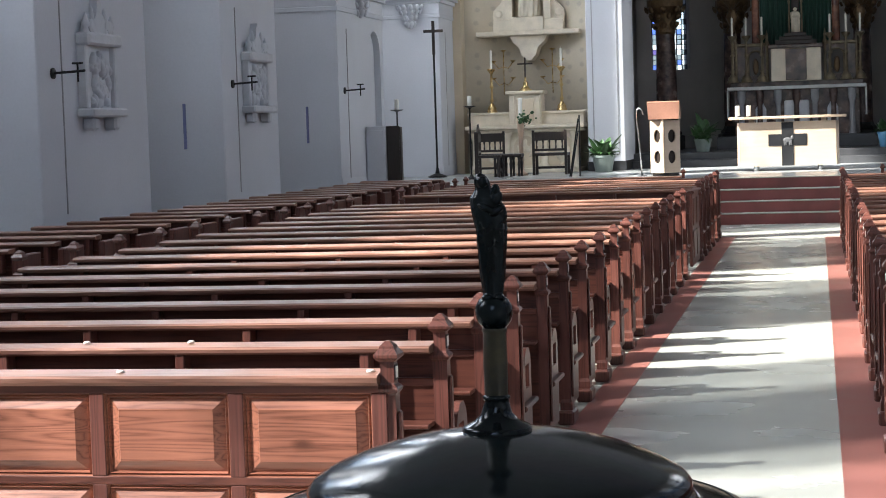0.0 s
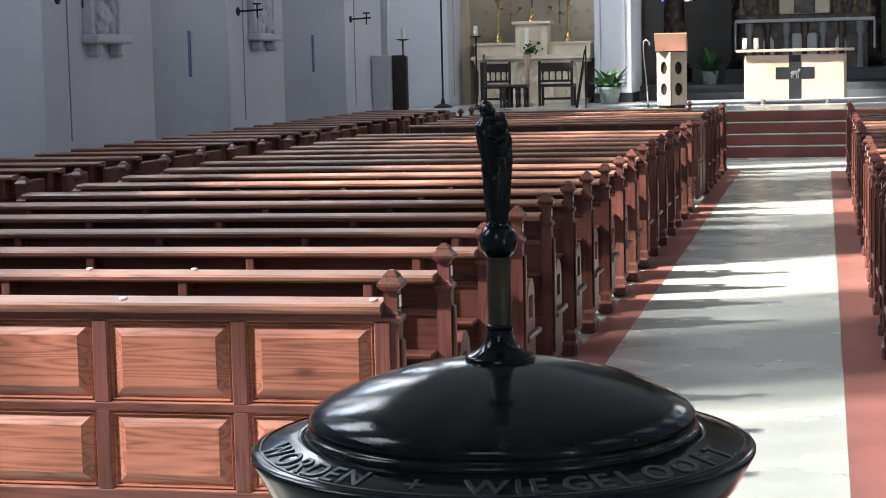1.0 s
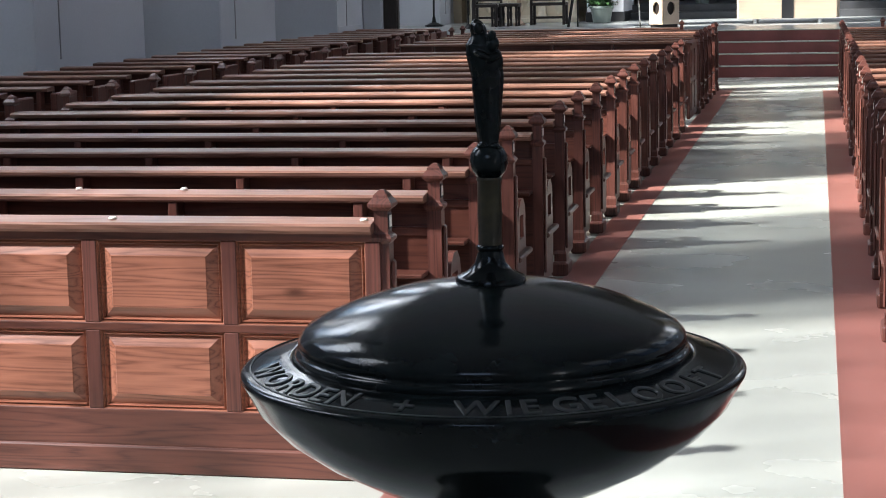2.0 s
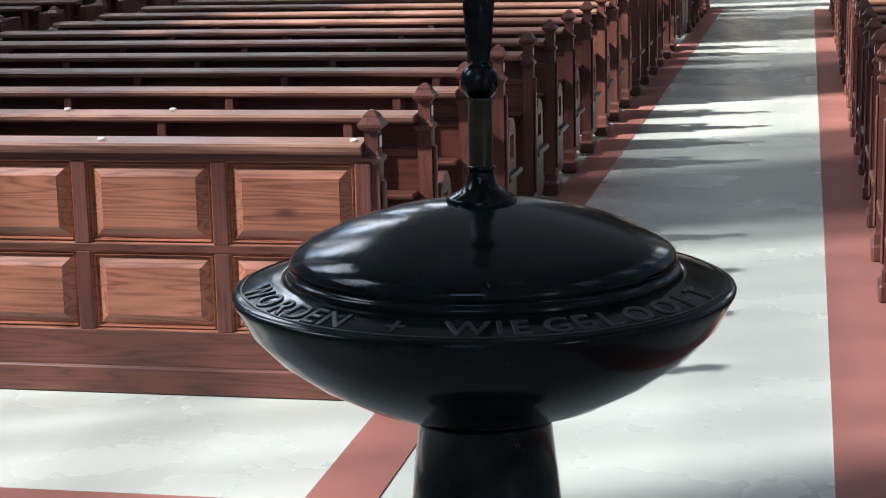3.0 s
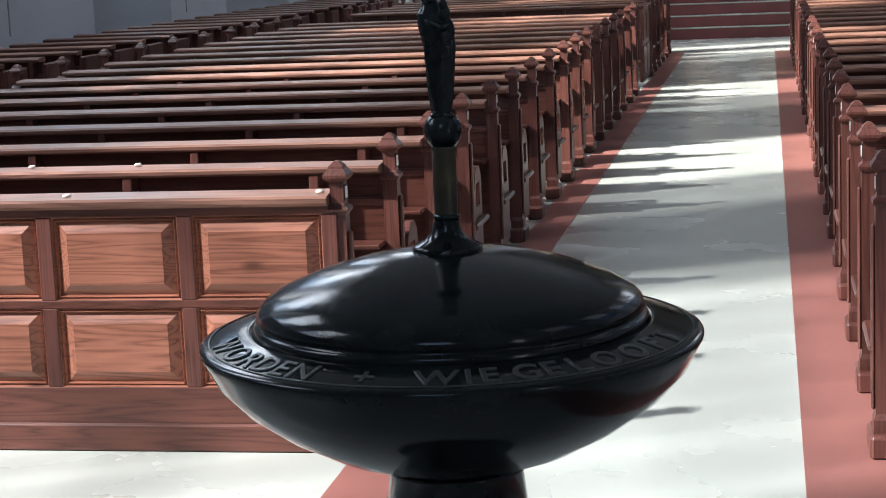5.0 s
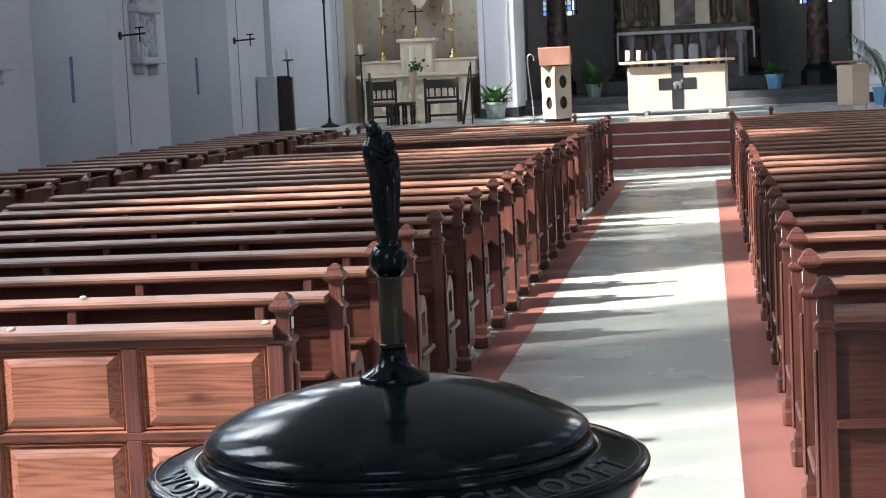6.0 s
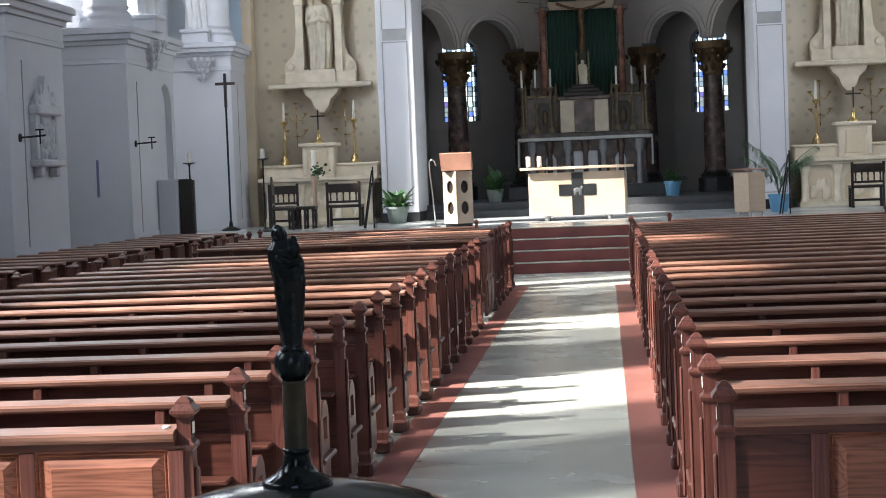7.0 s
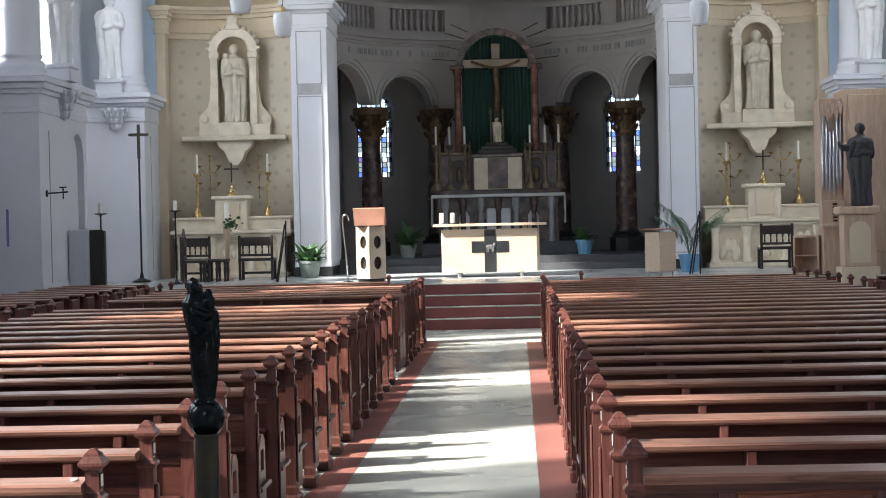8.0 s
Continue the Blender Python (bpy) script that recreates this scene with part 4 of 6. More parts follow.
def glyphs(text, size, depth):
    """The mesh of one built-in-font character, centred."""
    cu = bpy.data.curves.new("glyph", "FONT")
    cu.body, cu.size, cu.extrude, cu.bevel_depth, cu.bevel_resolution, cu.align_x = text, size, depth, 0.0012, 0, "CENTER"
    tmp = bpy.data.objects.new("glyph", cu)
    me = bpy.data.meshes.new_from_object(tmp)
    bpy.data.objects.remove(tmp)
    return me


slope = math.degrees(math.atan2(0.022, 0.084))
for txt, angles in (("WORDEN", (-64.5, -54, -46, -39, -33, -26.5)), ("+", (-10.3,)), ("WIE", (6.5, 13.8, 18.5)), ("GELOOFT", (27.2, 33.4, 40.2, 48.5, 58, 67, 75))):
    for ch, ang in zip(txt, angles):
        me = glyphs(ch, 0.076, 0.0012)
        me.materials.append(M_BRONZEEDGE)
        ob = new("letter", me)
        ob.parent = bowl
        r = 0.478
        ob.matrix_local = Matrix.Rotation(radians(ang), 4, "Z") @ Matrix.Translation((0, -r, 1.0165)) @ pose(0, 0, 0, slope, 0, 0)
part("rim_line", lathe(bmesh.new(), [(0.4835, 1.0142), (0.4835, 1.0166), (0.4865, 1.0158), (0.4865, 1.0135)], 120), M_BRONZEEDGE, bowl)
part("badge", lathe(bmesh.new(), [(0.008, 0), (0.014, 0), (0.014, 0.003), (0.008, 0.003), (0.008, 0)], 20), M_BRONZEEDGE, bowl).matrix_local = Matrix.Rotation(radians(31), 4, "Z") @ Matrix.Translation((0, -0.462, 0.931)) @ pose(0, 0, 0, 132, 0, 0)
M_BEAM = material("grey-brown weathered oak", (0.40, 0.32, 0.24), 0.6, scale=3, vary=0.3, bump=0.08)
M_DARKGREY = material("dull grey inlay", (0.13, 0.13, 0.135), 0.5, scale=9, vary=0.2, bump=0.05)

# ---- chancel furniture ----
alt = thing("altar", "pale maple block altar with a black inlaid cross", "altar", -0.555, 36.3, ZS)
b = bmesh.new()
prism(b, [(-0.99, 0.0), (-0.93, -0.42), (0.93, -0.42), (0.99, 0.0), (0.93, 0.42), (-0.93, 0.42)], 0.86, Matrix.Translation((0, 0, 0.10)))
part("body", b, M_PALE, alt)
part("slab", box(bmesh.new(), -1.13, 1.13, -0.55, 0.55, 1.02, 1.075, 0.008), M_TAN, alt, "thin red-brown altar slab")
for x in (-0.7, 0.7):
    part("block", box(bmesh.new(), x - 0.05, x + 0.05, -0.3, 0.3, 0.96, 1.02), M_PALE, alt)
for x in (-0.62, 0.62):
    for y in (-0.36, 0.36):
        part("foot", lathe(bmesh.new(), [(0.045, 0), (0.045, 0.1)], 14, x, y), M_STEEL, alt)
b = bmesh.new()
box(b, -0.115, 0.115, -0.432, -0.40, 0.10, 0.95, 0.004)
box(b, -0.37, -0.115, -0.432, -0.40, 0.49, 0.72, 0.004)
box(b, 0.115, 0.37, -0.432, -0.40, 0.49, 0.72, 0.004)
cr = part("inlaid_cross", b, M_BLACKSTONE, alt, "black inlaid cross")
b = bmesh.new()
for sx, sz, rx, rz in ((0.0, 0.605, 0.085, 0.045), (0.09, 0.65, 0.03, 0.035), (-0.06, 0.55, 0.014, 0.06), (-0.03, 0.55, 0.014, 0.06), (0.04, 0.55, 0.014, 0.06), (0.07, 0.55, 0.014, 0.06)):
    t = bmesh.new()
    bmesh.ops.create_uvsphere(t, u_segments=12, v_segments=8, radius=1)
    bmesh.ops.scale(t, vec=(rx, 0.012, rz), verts=t.verts)
    bmesh.ops.translate(t, vec=(sx, -0.436, sz), verts=t.verts)
    merge(b, t)
part("emblem", b, M_DARKGREY, cr, "small grey animal emblem", smooth=True)


def candle_on(x, y, z, r, h, name="candle"):
    c = thing("candle", "thick ivory candle in a small dish", "candle", x, y, z, group="altar candles")
    part("wax", lathe(bmesh.new(), [(0, 0.012), (r, 0.012), (r, h), (r * 0.8, h + 0.006), (0, h - 0.004)], 16), M_CANDLE, c)
    part("dish", lathe(bmesh.new(), [(0, 0), (r * 1.5, 0), (r * 1.7, 0.018), (r, 0.014), (0, 0.014)], 16), M_IRON, c)
    part("wick", lathe(bmesh.new(), [(0.003, h - 0.006), (0.003, h + 0.02), (0, h + 0.022)], 6), M_IRON, c)


candle_on(-1.53, 36.25, ZS + 1.076, 0.045, 0.22)
candle_on(-1.31, 36.25, ZS + 1.076, 0.045, 0.22)

amb = thing("ambo", "pale maple ambo with round openings and red-brown top", "ambo", -2.83, 34.5, ZS)
for k, rz in enumerate((32, -58)):
    # two tall boards set at right angles, each with two round openings
    for zc in (0,):
        b = bmesh.new()
        w, h = (0.40, 1.06)
        us = [-w / 2, w / 2]
        n = 18
        for face in (0, 1):
            yy = 0.0 if face == 0 else 0.03
            outer = [b.verts.new((u, yy, v)) for u, v in ((-w / 2, 0.06), (w / 2, 0.06), (w / 2, h), (-w / 2, h))]
            es = [b.edges.new((outer[i], outer[(i + 1) % 4])) for i in range(4)]
            for cz in (0.36, 0.76):
                ring = [b.verts.new((0.095 * math.cos(2 * math.pi * i / n), yy, cz + 0.125 * math.sin(2 * math.pi * i / n))) for i in range(n)]
                es += [b.edges.new((ring[i], ring[(i + 1) % n])) for i in range(n)]
            bmesh.ops.triangle_fill(b, use_beauty=True, edges=es)
        b.verts.ensure_lookup_table()
        v = b.verts[:]
        m = 4 + 2 * n
        for i in range(4):
            b.faces.new((v[i], v[(i + 1) % 4], v[m + (i + 1) % 4], v[m + i]))
        for q in (4, 4 + n):
            for i in range(n):
                b.faces.new((v[q + i], v[q + (i + 1) % n], v[m + q + (i + 1) % n], v[m + q + i]))
        bmesh.ops.recalc_face_normals(b, faces=b.faces)
        board = part("board", b, M_PALE, amb)
        o = Matrix.Rotation(radians(-45 if k == 0 else 45), 4, "Z") @ Matrix.Translation((0, -0.2, 0))
        board.matrix_local = o
        part("back_panel", box(bmesh.new(), -0.19, 0.19, 0.05, 0.07, 0.07, 1.05), M_DARK, amb).matrix_local = o
part("base", box(bmesh.new(), -0.25, 0.25, -0.05, 0.25, 0.0, 0.06), M_DARK, amb)
b = bmesh.new()
prism(b, [(-0.27, 1.08), (0.24, 1.08), (0.30, 1.16), (-0.25, 1.42), (-0.30, 1.40)], 0.57, Matrix.Translation((0.285, 0, 0)) @ Matrix(((0, 0, -1, 0), (1, 0, 0, 0), (0, 1, 0, 0), (0, 0, 0, 1))))
for v in b.verts:
    v.co.x *= 1.0 + max(0.0, v.co.z - 1.08) * 0.22
part("desk_top", b, M_COPPER, amb, "red-brown sloping lectern top")

tb = thing("credence_stand", "pale maple stand on short steel legs", "stand", 2.6, 33.0, ZS, 38)
part("body", box(bmesh.new(), -0.2, 0.2, -0.2, 0.2, 0.12, 0.84, 0.006), M_PALE, tb)
part("top", box(bmesh.new(), -0.27, 0.27, -0.23, 0.23, 0.88, 0.905, 0.006), M_COPPER, tb)
part("support", box(bmesh.new(), -0.05, 0.05, -0.05, 0.05, 0.84, 0.88), M_STEEL, tb)
for x in (-0.15, 0.15):
    for y in (-0.15, 0.15):
        part("leg", lathe(bmesh.new(), [(0.018, 0), (0.018, 0.12)], 10, x, y), M_STEEL, tb)


def tube(bm, pts, r, seg=8):
    """A round bar along a line of points."""
    prev = None
    for i, p in enumerate(pts):
        p = Vector(p)
        d = (Vector(pts[min(i + 1, len(pts) - 1)]) - Vector(pts[max(i - 1, 0)])).normalized()
        u = d.cross(Vector((0.31, 0.9, 0.2))).normalized()
        v = d.cross(u)
        ring = [bm.verts.new(p + r * (math.cos(2 * math.pi * k / seg) * u + math.sin(2 * math.pi * k / seg) * v)) for k in range(seg)]
        if prev:
            for k in range(seg):
                bm.faces.new((prev[k], prev[(k + 1) % seg], ring[(k + 1) % seg], ring[k]))
        else:
            bm.faces.new(ring[::-1])
        prev = ring
    bm.faces.new(prev)
    return bm


hr = thing("microphone_stand", "slim bent steel stand beside the ambo", "stand", -3.32, 34.6, ZS)
part("stem", tube(bmesh.new(), [(0.03, 0, 0.0), (-0.01, 0, 0.6), (-0.06, 0, 1.15), (-0.05, 0, 1.27), (0.0, 0, 1.31), (0.05, 0, 1.27), (0.07, 0, 1.18)], 0.014), M_STEEL, hr, smooth=True)
part("foot", lathe(bmesh.new(), [(0, 0), (0.1, 0), (0.1, 0.012), (0, 0.02)], 16, 0.03), M_IRON, hr)
for nm, x, y in (("handrail", -4.72, 35.6), ("handrail", 3.42, 35.0)):
    rl = thing(nm, "black iron stand with slanting braces", "handrail", x, y, ZS)
    part("post", tube(bmesh.new(), [(0.1, 0, 0), (0.11, 0, 1.22)], 0.016), M_IRON, rl)
    part("brace", tube(bmesh.new(), [(-0.1, 0, 0), (0.09, 0, 1.15)], 0.016), M_IRON, rl)
    part("brace", tube(bmesh.new(), [(-0.06, -0.1, 0), (0.08, 0, 0.9)], 0.014), M_IRON, rl)


def candlestick(x, y, z, h, ch, mat, name, label, r=0.02, foot=0.1):
    c = thing(name, label, "candlestick", x, y, z, group="altar candlesticks")
    part("stem", lathe(bmesh.new(), [(foot, 0), (foot, 0.03), (foot * 0.75, 0.06), (foot * 0.85, 0.1), (foot * 0.5, 0.16), (r, 0.22), (r * 1.7, 0.27), (r, 0.32), (r * 0.9, h * 0.55), (r * 1.9, h * 0.58), (r, h * 0.62), (r, h * 0.88), (r * 2, h * 0.92), (r * 3.4, h * 0.965), (r * 3.5, h), (0, h)], 16), mat, c, smooth=True)
    part("candle", lathe(bmesh.new(), [(0.027, h), (0.025, h + ch), (0.004, h + ch + 0.01), (0.003, h + ch + 0.03), (0, h + ch + 0.032)], 12), M_CANDLE, c, "tall ivory candle")
    return c


def bar_cross(parent, z, w, h, t, mat):
    b = bmesh.new()
    box(b, -t / 2, t / 2, -t / 2, t / 2, z, z + h, t * 0.1)
    box(b, -w / 2, w / 2, -t * 0.45, t * 0.45, z + h * 0.66, z + h * 0.66 + t, t * 0.1)
    return part("cross", b, mat, parent)


def side_altar(cx, y, child, seed):
    """Side altar with retable shelf, tabernacle, and an aedicule with a figure above."""
    a = thing("side_altar", "cream stone side altar with carved front and tabernacle", "altar", cx, y, ZS)
    w = 1.33
    part("mensa", box(bmesh.new(), -w, w, -0.40, 0.45, 0.98, 1.06, 0.012), M_STONE, a)
    part("mensa_moulding", box(bmesh.new(), -w + 0.06, w - 0.06, -0.34, 0.45, 0.90, 0.982, 0.02), M_STONE, a)
    part("body", box(bmesh.new(), -w + 0.2, w - 0.2, -0.22, 0.45, 0.0, 0.905, 0.01), M_STONE, a)
    part("base", box(bmesh.new(), -w + 0.08, w - 0.08, -0.34, 0.45, 0.0, 0.10, 0.012), M_STONE, a)
    for x in (-w + 0.22, -0.42, 0.42, w - 0.22):
        part("pillar", lathe(bmesh.new(), [(0.11, 0.1), (0.11, 0.16), (0.08, 0.2), (0.07, 0.7), (0.10, 0.8), (0.13, 0.9)], 16, x, -0.26), M_STONE, a, smooth=True)
    rng = random.Random(seed)
    for x0 in (-0.8, 0.0, 0.8):
        b = bmesh.new()
        prism(b, [(p, q) for p, q in arch_outline(0.52, 0.16, 0.82)], 0.02, Matrix.Translation((x0, -0.22, 0)) @ pose(0, 0, 0, 90, 0, 0))
        pan = part("front_panel", b, M_STONEWALL, a)
        b = bmesh.new()
        for k in range(7):
            t = bmesh.new()
            bmesh.ops.create_icosphere(t, subdivisions=2, radius=1)
            bmesh.ops.scale(t, vec=(rng.uniform(0.04, 0.1), 0.04, rng.uniform(0.08, 0.2)), verts=t.verts)
            bmesh.ops.transform(t, matrix=pose(x0 + rng.uniform(-0.17, 0.17), -0.245, rng.uniform(0.28, 0.6), 0, rng.uniform(-30, 30)), verts=t.verts)
            merge(b, t)
        part("carving", fused(b, 0.012), M_STONE, pan, smooth=True)
    part("shelf", box(bmesh.new(), -1.29, 1.29, -0.02, 0.45, 1.06, 1.30, 0.008), M_STONE, a)
    part("shelf_moulding", box(bmesh.new(), -1.33, 1.33, -0.06, 0.45, 1.30, 1.36, 0.015), M_STONE, a)
    tab = part("tabernacle", box(bmesh.new(), -0.36, 0.36, -0.16, 0.4, 1.06, 1.74, 0.008), M_STONE, a)
    part("cap", box(bmesh.new(), -0.44, 0.44, -0.22, 0.4, 1.74, 1.82, 0.02), M_STONE, tab)
    part("door", box(bmesh.new(), -0.2, 0.2, -0.185, -0.15, 1.14, 1.64, 0.01), M_STONEWALL, tab)
    for x in (-0.29, 0.29):
        part("pilaster", box(bmesh.new(), x - 0.05, x + 0.05, -0.19, -0.15, 1.10, 1.70, 0.01), M_STONE, tab)
    cz = ZS + 1.82
    c = thing("crucifix", "small brass altar crucifix on a stepped foot", "crucifix", cx, y, cz)
    part("foot", lathe(bmesh.new(), [(0.15, 0), (0.15, 0.02), (0.1, 0.05), (0.05, 0.12), (0.06, 0.16), (0.025, 0.22), (0.02, 0.3)], 14), M_BRASS, c, smooth=True)
    bar_cross(c, 0.28, 0.34, 0.46, 0.032, M_DARK)
    for sx in (-0.79, 0.79):
        candlestick(cx + sx, y + 0.12, ZS + 1.36, 0.98, 0.40, M_BRASS, "candlestick", "tall brass candlestick with ivory candle on the altar", 0.026, 0.12)
    # branched brass candle brackets on the wall
    for sx in (-0.62, 0.50):
        v = thing("candle_bracket", "branched polished brass candle bracket on the patterned wall", "candelabrum", cx + sx, 40.62, 2.9, group="candle brackets")
        b = bmesh.new()
        tube(b, [(0, -0.05, -0.35), (0, -0.05, 0.62)], 0.012, 6)
        for u in (-0.22, 0.22):
            for z0 in (0.0, 0.38):
                tube(b, [(0, -0.05, z0 - 0.1), (u * 0.5, -0.08, z0 - 0.14), (u, -0.1, z0)], 0.01, 6)
        part("arms", b, M_BRASS, v, smooth=True)
        for u in (-0.22, 0.0, 0.22):
            for z0 in (0.0, 0.38) if u else (0.62,):
                part("cup", lathe(bmesh.new(), [(0, z0 - 0.02), (0.03, z0), (0.07, z0 + 0.035), (0.06, z0 + 0.035), (0, z0 + 0.02)], 12, u, -0.1 if u else -0.05), M_BRASS, v)
    # aedicule on a bracket shelf
    sy = 40.55
    d = thing("niche_shrine", "cream stone wall shrine with arched hood and scrolls", "shrine", cx, sy, 0)
    part("shelf", box(bmesh.new(), -1.18, 1.18, -0.34, 0.3, 3.86, 3.97, 0.02), M_STONE, d)
    b = bmesh.new()
    prism(b, [(-0.42, 3.86), (-0.36, 3.72), (-0.22, 3.6), (-0.16, 3.42), (-0.06, 3.3), (0.06, 3.3), (0.16, 3.42), (0.22, 3.6), (0.36, 3.72), (0.42, 3.86)], 0.5, Matrix.Translation((0, 0.28, 0)) @ pose(0, 0, 0, 90, 0, 0))
    part("bracket", b, M_STONE, d)
    part("plinth", box(bmesh.new(), -0.80, 0.80, -0.2, 0.3, 3.97, 4.22, 0.012), M_STONE, d)
    part("plinth_block", box(bmesh.new(), -0.36, 0.36, -0.28, 0.2, 3.97, 4.27, 0.012), M_STONE, d)
    # arched frame
    b = bmesh.new()
    n = 24
    inner = [(0.36, 4.22), (0.36, 5.85)] + [(0.36 * math.cos(math.pi * k / n), 5.85 + 0.36 * math.sin(math.pi * k / n)) for k in range(1, n)] + [(-0.36, 5.85), (-0.36, 4.22)]
    outer = [(0.52, 4.22), (0.52, 5.85)] + [(0.56 * math.cos(math.pi * k / n), 5.85 + 0.56 * math.sin(math.pi * k / n)) for k in range(1, n)] + [(-0.52, 5.85), (-0.52, 4.22)]
    for y0, y1, lo, hi in ((-0.2, 0.3, inner, outer),):
        f0, f1 = [b.verts.new((u, y0, v)) for u, v in lo], [b.verts.new((u, y0, v)) for u, v in hi]
        g0, g1 = [b.verts.new((u, y1, v)) for u, v in lo], [b.verts.new((u, y1, v)) for u, v in hi]
        for k in range(len(lo) - 1):
            b.faces.new((f0[k], f0[k + 1], f1[k + 1], f1[k])), b.faces.new((g0[k], g1[k], g1[k + 1], g0[k + 1]))
            b.faces.new((f0[k], g0[k], g0[k + 1], f0[k + 1])), b.faces.new((f1[k], f1[k + 1], g1[k + 1], g1[k]))
    bmesh.ops.recalc_face_normals(b, faces=b.faces)
    part("arch_frame", b, M_STONE, d)
    part("recess_back", prism(bmesh.new(), arch_outline(0.74, 4.22, 6.22), 0.04, Matrix.Translation((0, 0.25, 0)) @ pose(0, 0, 0, 90, 0, 0)), M_STONEWALL, d)
    b = bmesh.new()
    for k in range(13):
        an = math.pi * (k + 0.5) / 13
        t = bmesh.new()
        bmesh.ops.create_icosphere(t, subdivisions=1, radius=0.055)
        bmesh.ops.translate(t, vec=(0.58 * math.cos(an), -0.15, 5.87 + 0.58 * math.sin(an)), verts=t.verts)
        merge(b, t)
    part("hood_beads", b, M_STONE, d, smooth=True)
    part("crest", prism(bmesh.new(), [(-0.16, 6.36), (0.16, 6.36), (0.10, 6.5), (0.12, 6.6), (0, 6.68), (-0.12, 6.6), (-0.10, 6.5)], 0.14, Matrix.Translation((0, -0.1, 0)) @ pose(0, 0, 0, 90, 0, 0)), M_STONE, d)
    for sgn in (-1, 1):
        part("capital", box(bmesh.new(), sgn * 0.44 - 0.11, sgn * 0.44 + 0.11, -0.24, 0.2, 5.72, 5.86, 0.02), M_STONE, d)
        pts = [(0.50, 4.22), (0.80, 4.22), (0.82, 4.32), (0.80, 4.44), (0.72, 4.52), (0.62, 4.62), (0.57, 4.78), (0.55, 5.1), (0.50, 5.2)]
        pts = [(sgn * u, v) for u, v in pts]
        part("scroll", prism(bmesh.new(), pts if sgn > 0 else pts[::-1], 0.2, Matrix.Translation((0, 0.1, 0)) @ pose(0, 0, 0, 90, 0, 0)), M_STONE, d)
        roll = lathe(bmesh.new(), [(0, -0.125), (0.06, -0.125), (0.1, -0.11), (0.1, 0.1)], 20)
        bmesh.ops.transform(roll, matrix=pose(sgn * 0.69, 0, 4.36, -90, 0, 0), verts=roll.verts)
        part("volute", roll, M_STONE, d)
    st = tagged(link("statue", fused(draped(bmesh.new(), 1.78, 0.60, seed, 8, 0.7, child=child), 0.013), M_STATUE, None, "", True), "cream stone standing draped statue in a niche", "statue")
    st.matrix_world = pose(cx, sy - 0.04, 4.27)


side_altar(-6.33, 39.75, "l", 11)
side_altar(5.42, 39.75, "r", 23)


def chair(x, y, rz, w=0.6, wood_mat=None):
    c = thing("sanctuary_chair", "dark carved wooden chair with arcaded open back", "chair", x, y, ZS, rz, "sanctuary chairs")
    h = w / 2
    part("seat", box(bmesh.new(), -h, h, -0.25, 0.25, 0.40, 0.46, 0.012), M_DARK, c)
    for sx in (-h + 0.03, h - 0.03):
        part("leg", box(bmesh.new(), sx - 0.028, sx + 0.028, -0.24, -0.185, 0, 0.41, 0.006), M_DARK, c)
        part("back_post", box(bmesh.new(), sx - 0.028, sx + 0.028, 0.2, 0.25, 0, 0.94, 0.006), M_DARK, c)
    part("stretcher", box(bmesh.new(), -h + 0.05, h - 0.05, -0.23, -0.195, 0.12, 0.17, 0.005), M_DARK, c)
    part("top_rail", box(bmesh.new(), -h + 0.05, h - 0.05, 0.2, 0.245, 0.72, 0.90, 0.012), M_DARK, c)
    part("low_rail", box(bmesh.new(), -h + 0.05, h - 0.05, 0.205, 0.24, 0.50, 0.55, 0.005), M_DARK, c)
    n = 5
    for k in range(n):
        xx = -h + 0.10 + (w - 0.2) * k / (n - 1)
        part("spindle", lathe(bmesh.new(), [(0.014, 0.55), (0.02, 0.58), (0.012, 0.64), (0.022, 0.70), (0.022, 0.73)], 8, xx, 0.222), M_DARK, c)
    return c


# chairs seen from behind the backs: the backs stand towards the nave
chair(-5.48, 37.6, 180, 0.74)
chair(-6.9, 38.2, 190, 0.66)
chair(5.39, 37.9, 180, 0.70)
arm = chair(-6.62, 36.6, 95, 0.62)
tagged(arm, "dark carved wooden armchair with pointed back", "armchair")
part("crest", prism(bmesh.new(), [(-0.25, 0.9), (0.25, 0.9), (0.12, 1.0), (0, 1.1), (-0.12, 1.0)], 0.04, Matrix.Translation((0, 0.245, 0)) @ pose(0, 0, 0, 90, 0, 0)), M_DARK, arm)
st = thing("stool", "dark wooden stool with turned legs", "stool", -6.28, 36.9, ZS)
part("seat", box(bmesh.new(), -0.3, 0.3, -0.22, 0.22, 0.40, 0.47, 0.015), M_DARK, st)
for x in (-0.25, -0.08, 0.08, 0.25):
    part("leg", lathe(bmesh.new(), [(0.03, 0), (0.022, 0.1), (0.034, 0.25), (0.024, 0.33), (0.034, 0.4)], 10, x, -0.17), M_DARK, st)
    part("leg", lathe(bmesh.new(), [(0.03, 0), (0.022, 0.1), (0.034, 0.25), (0.024, 0.33), (0.034, 0.4)], 10, x, 0.17), M_DARK, st)

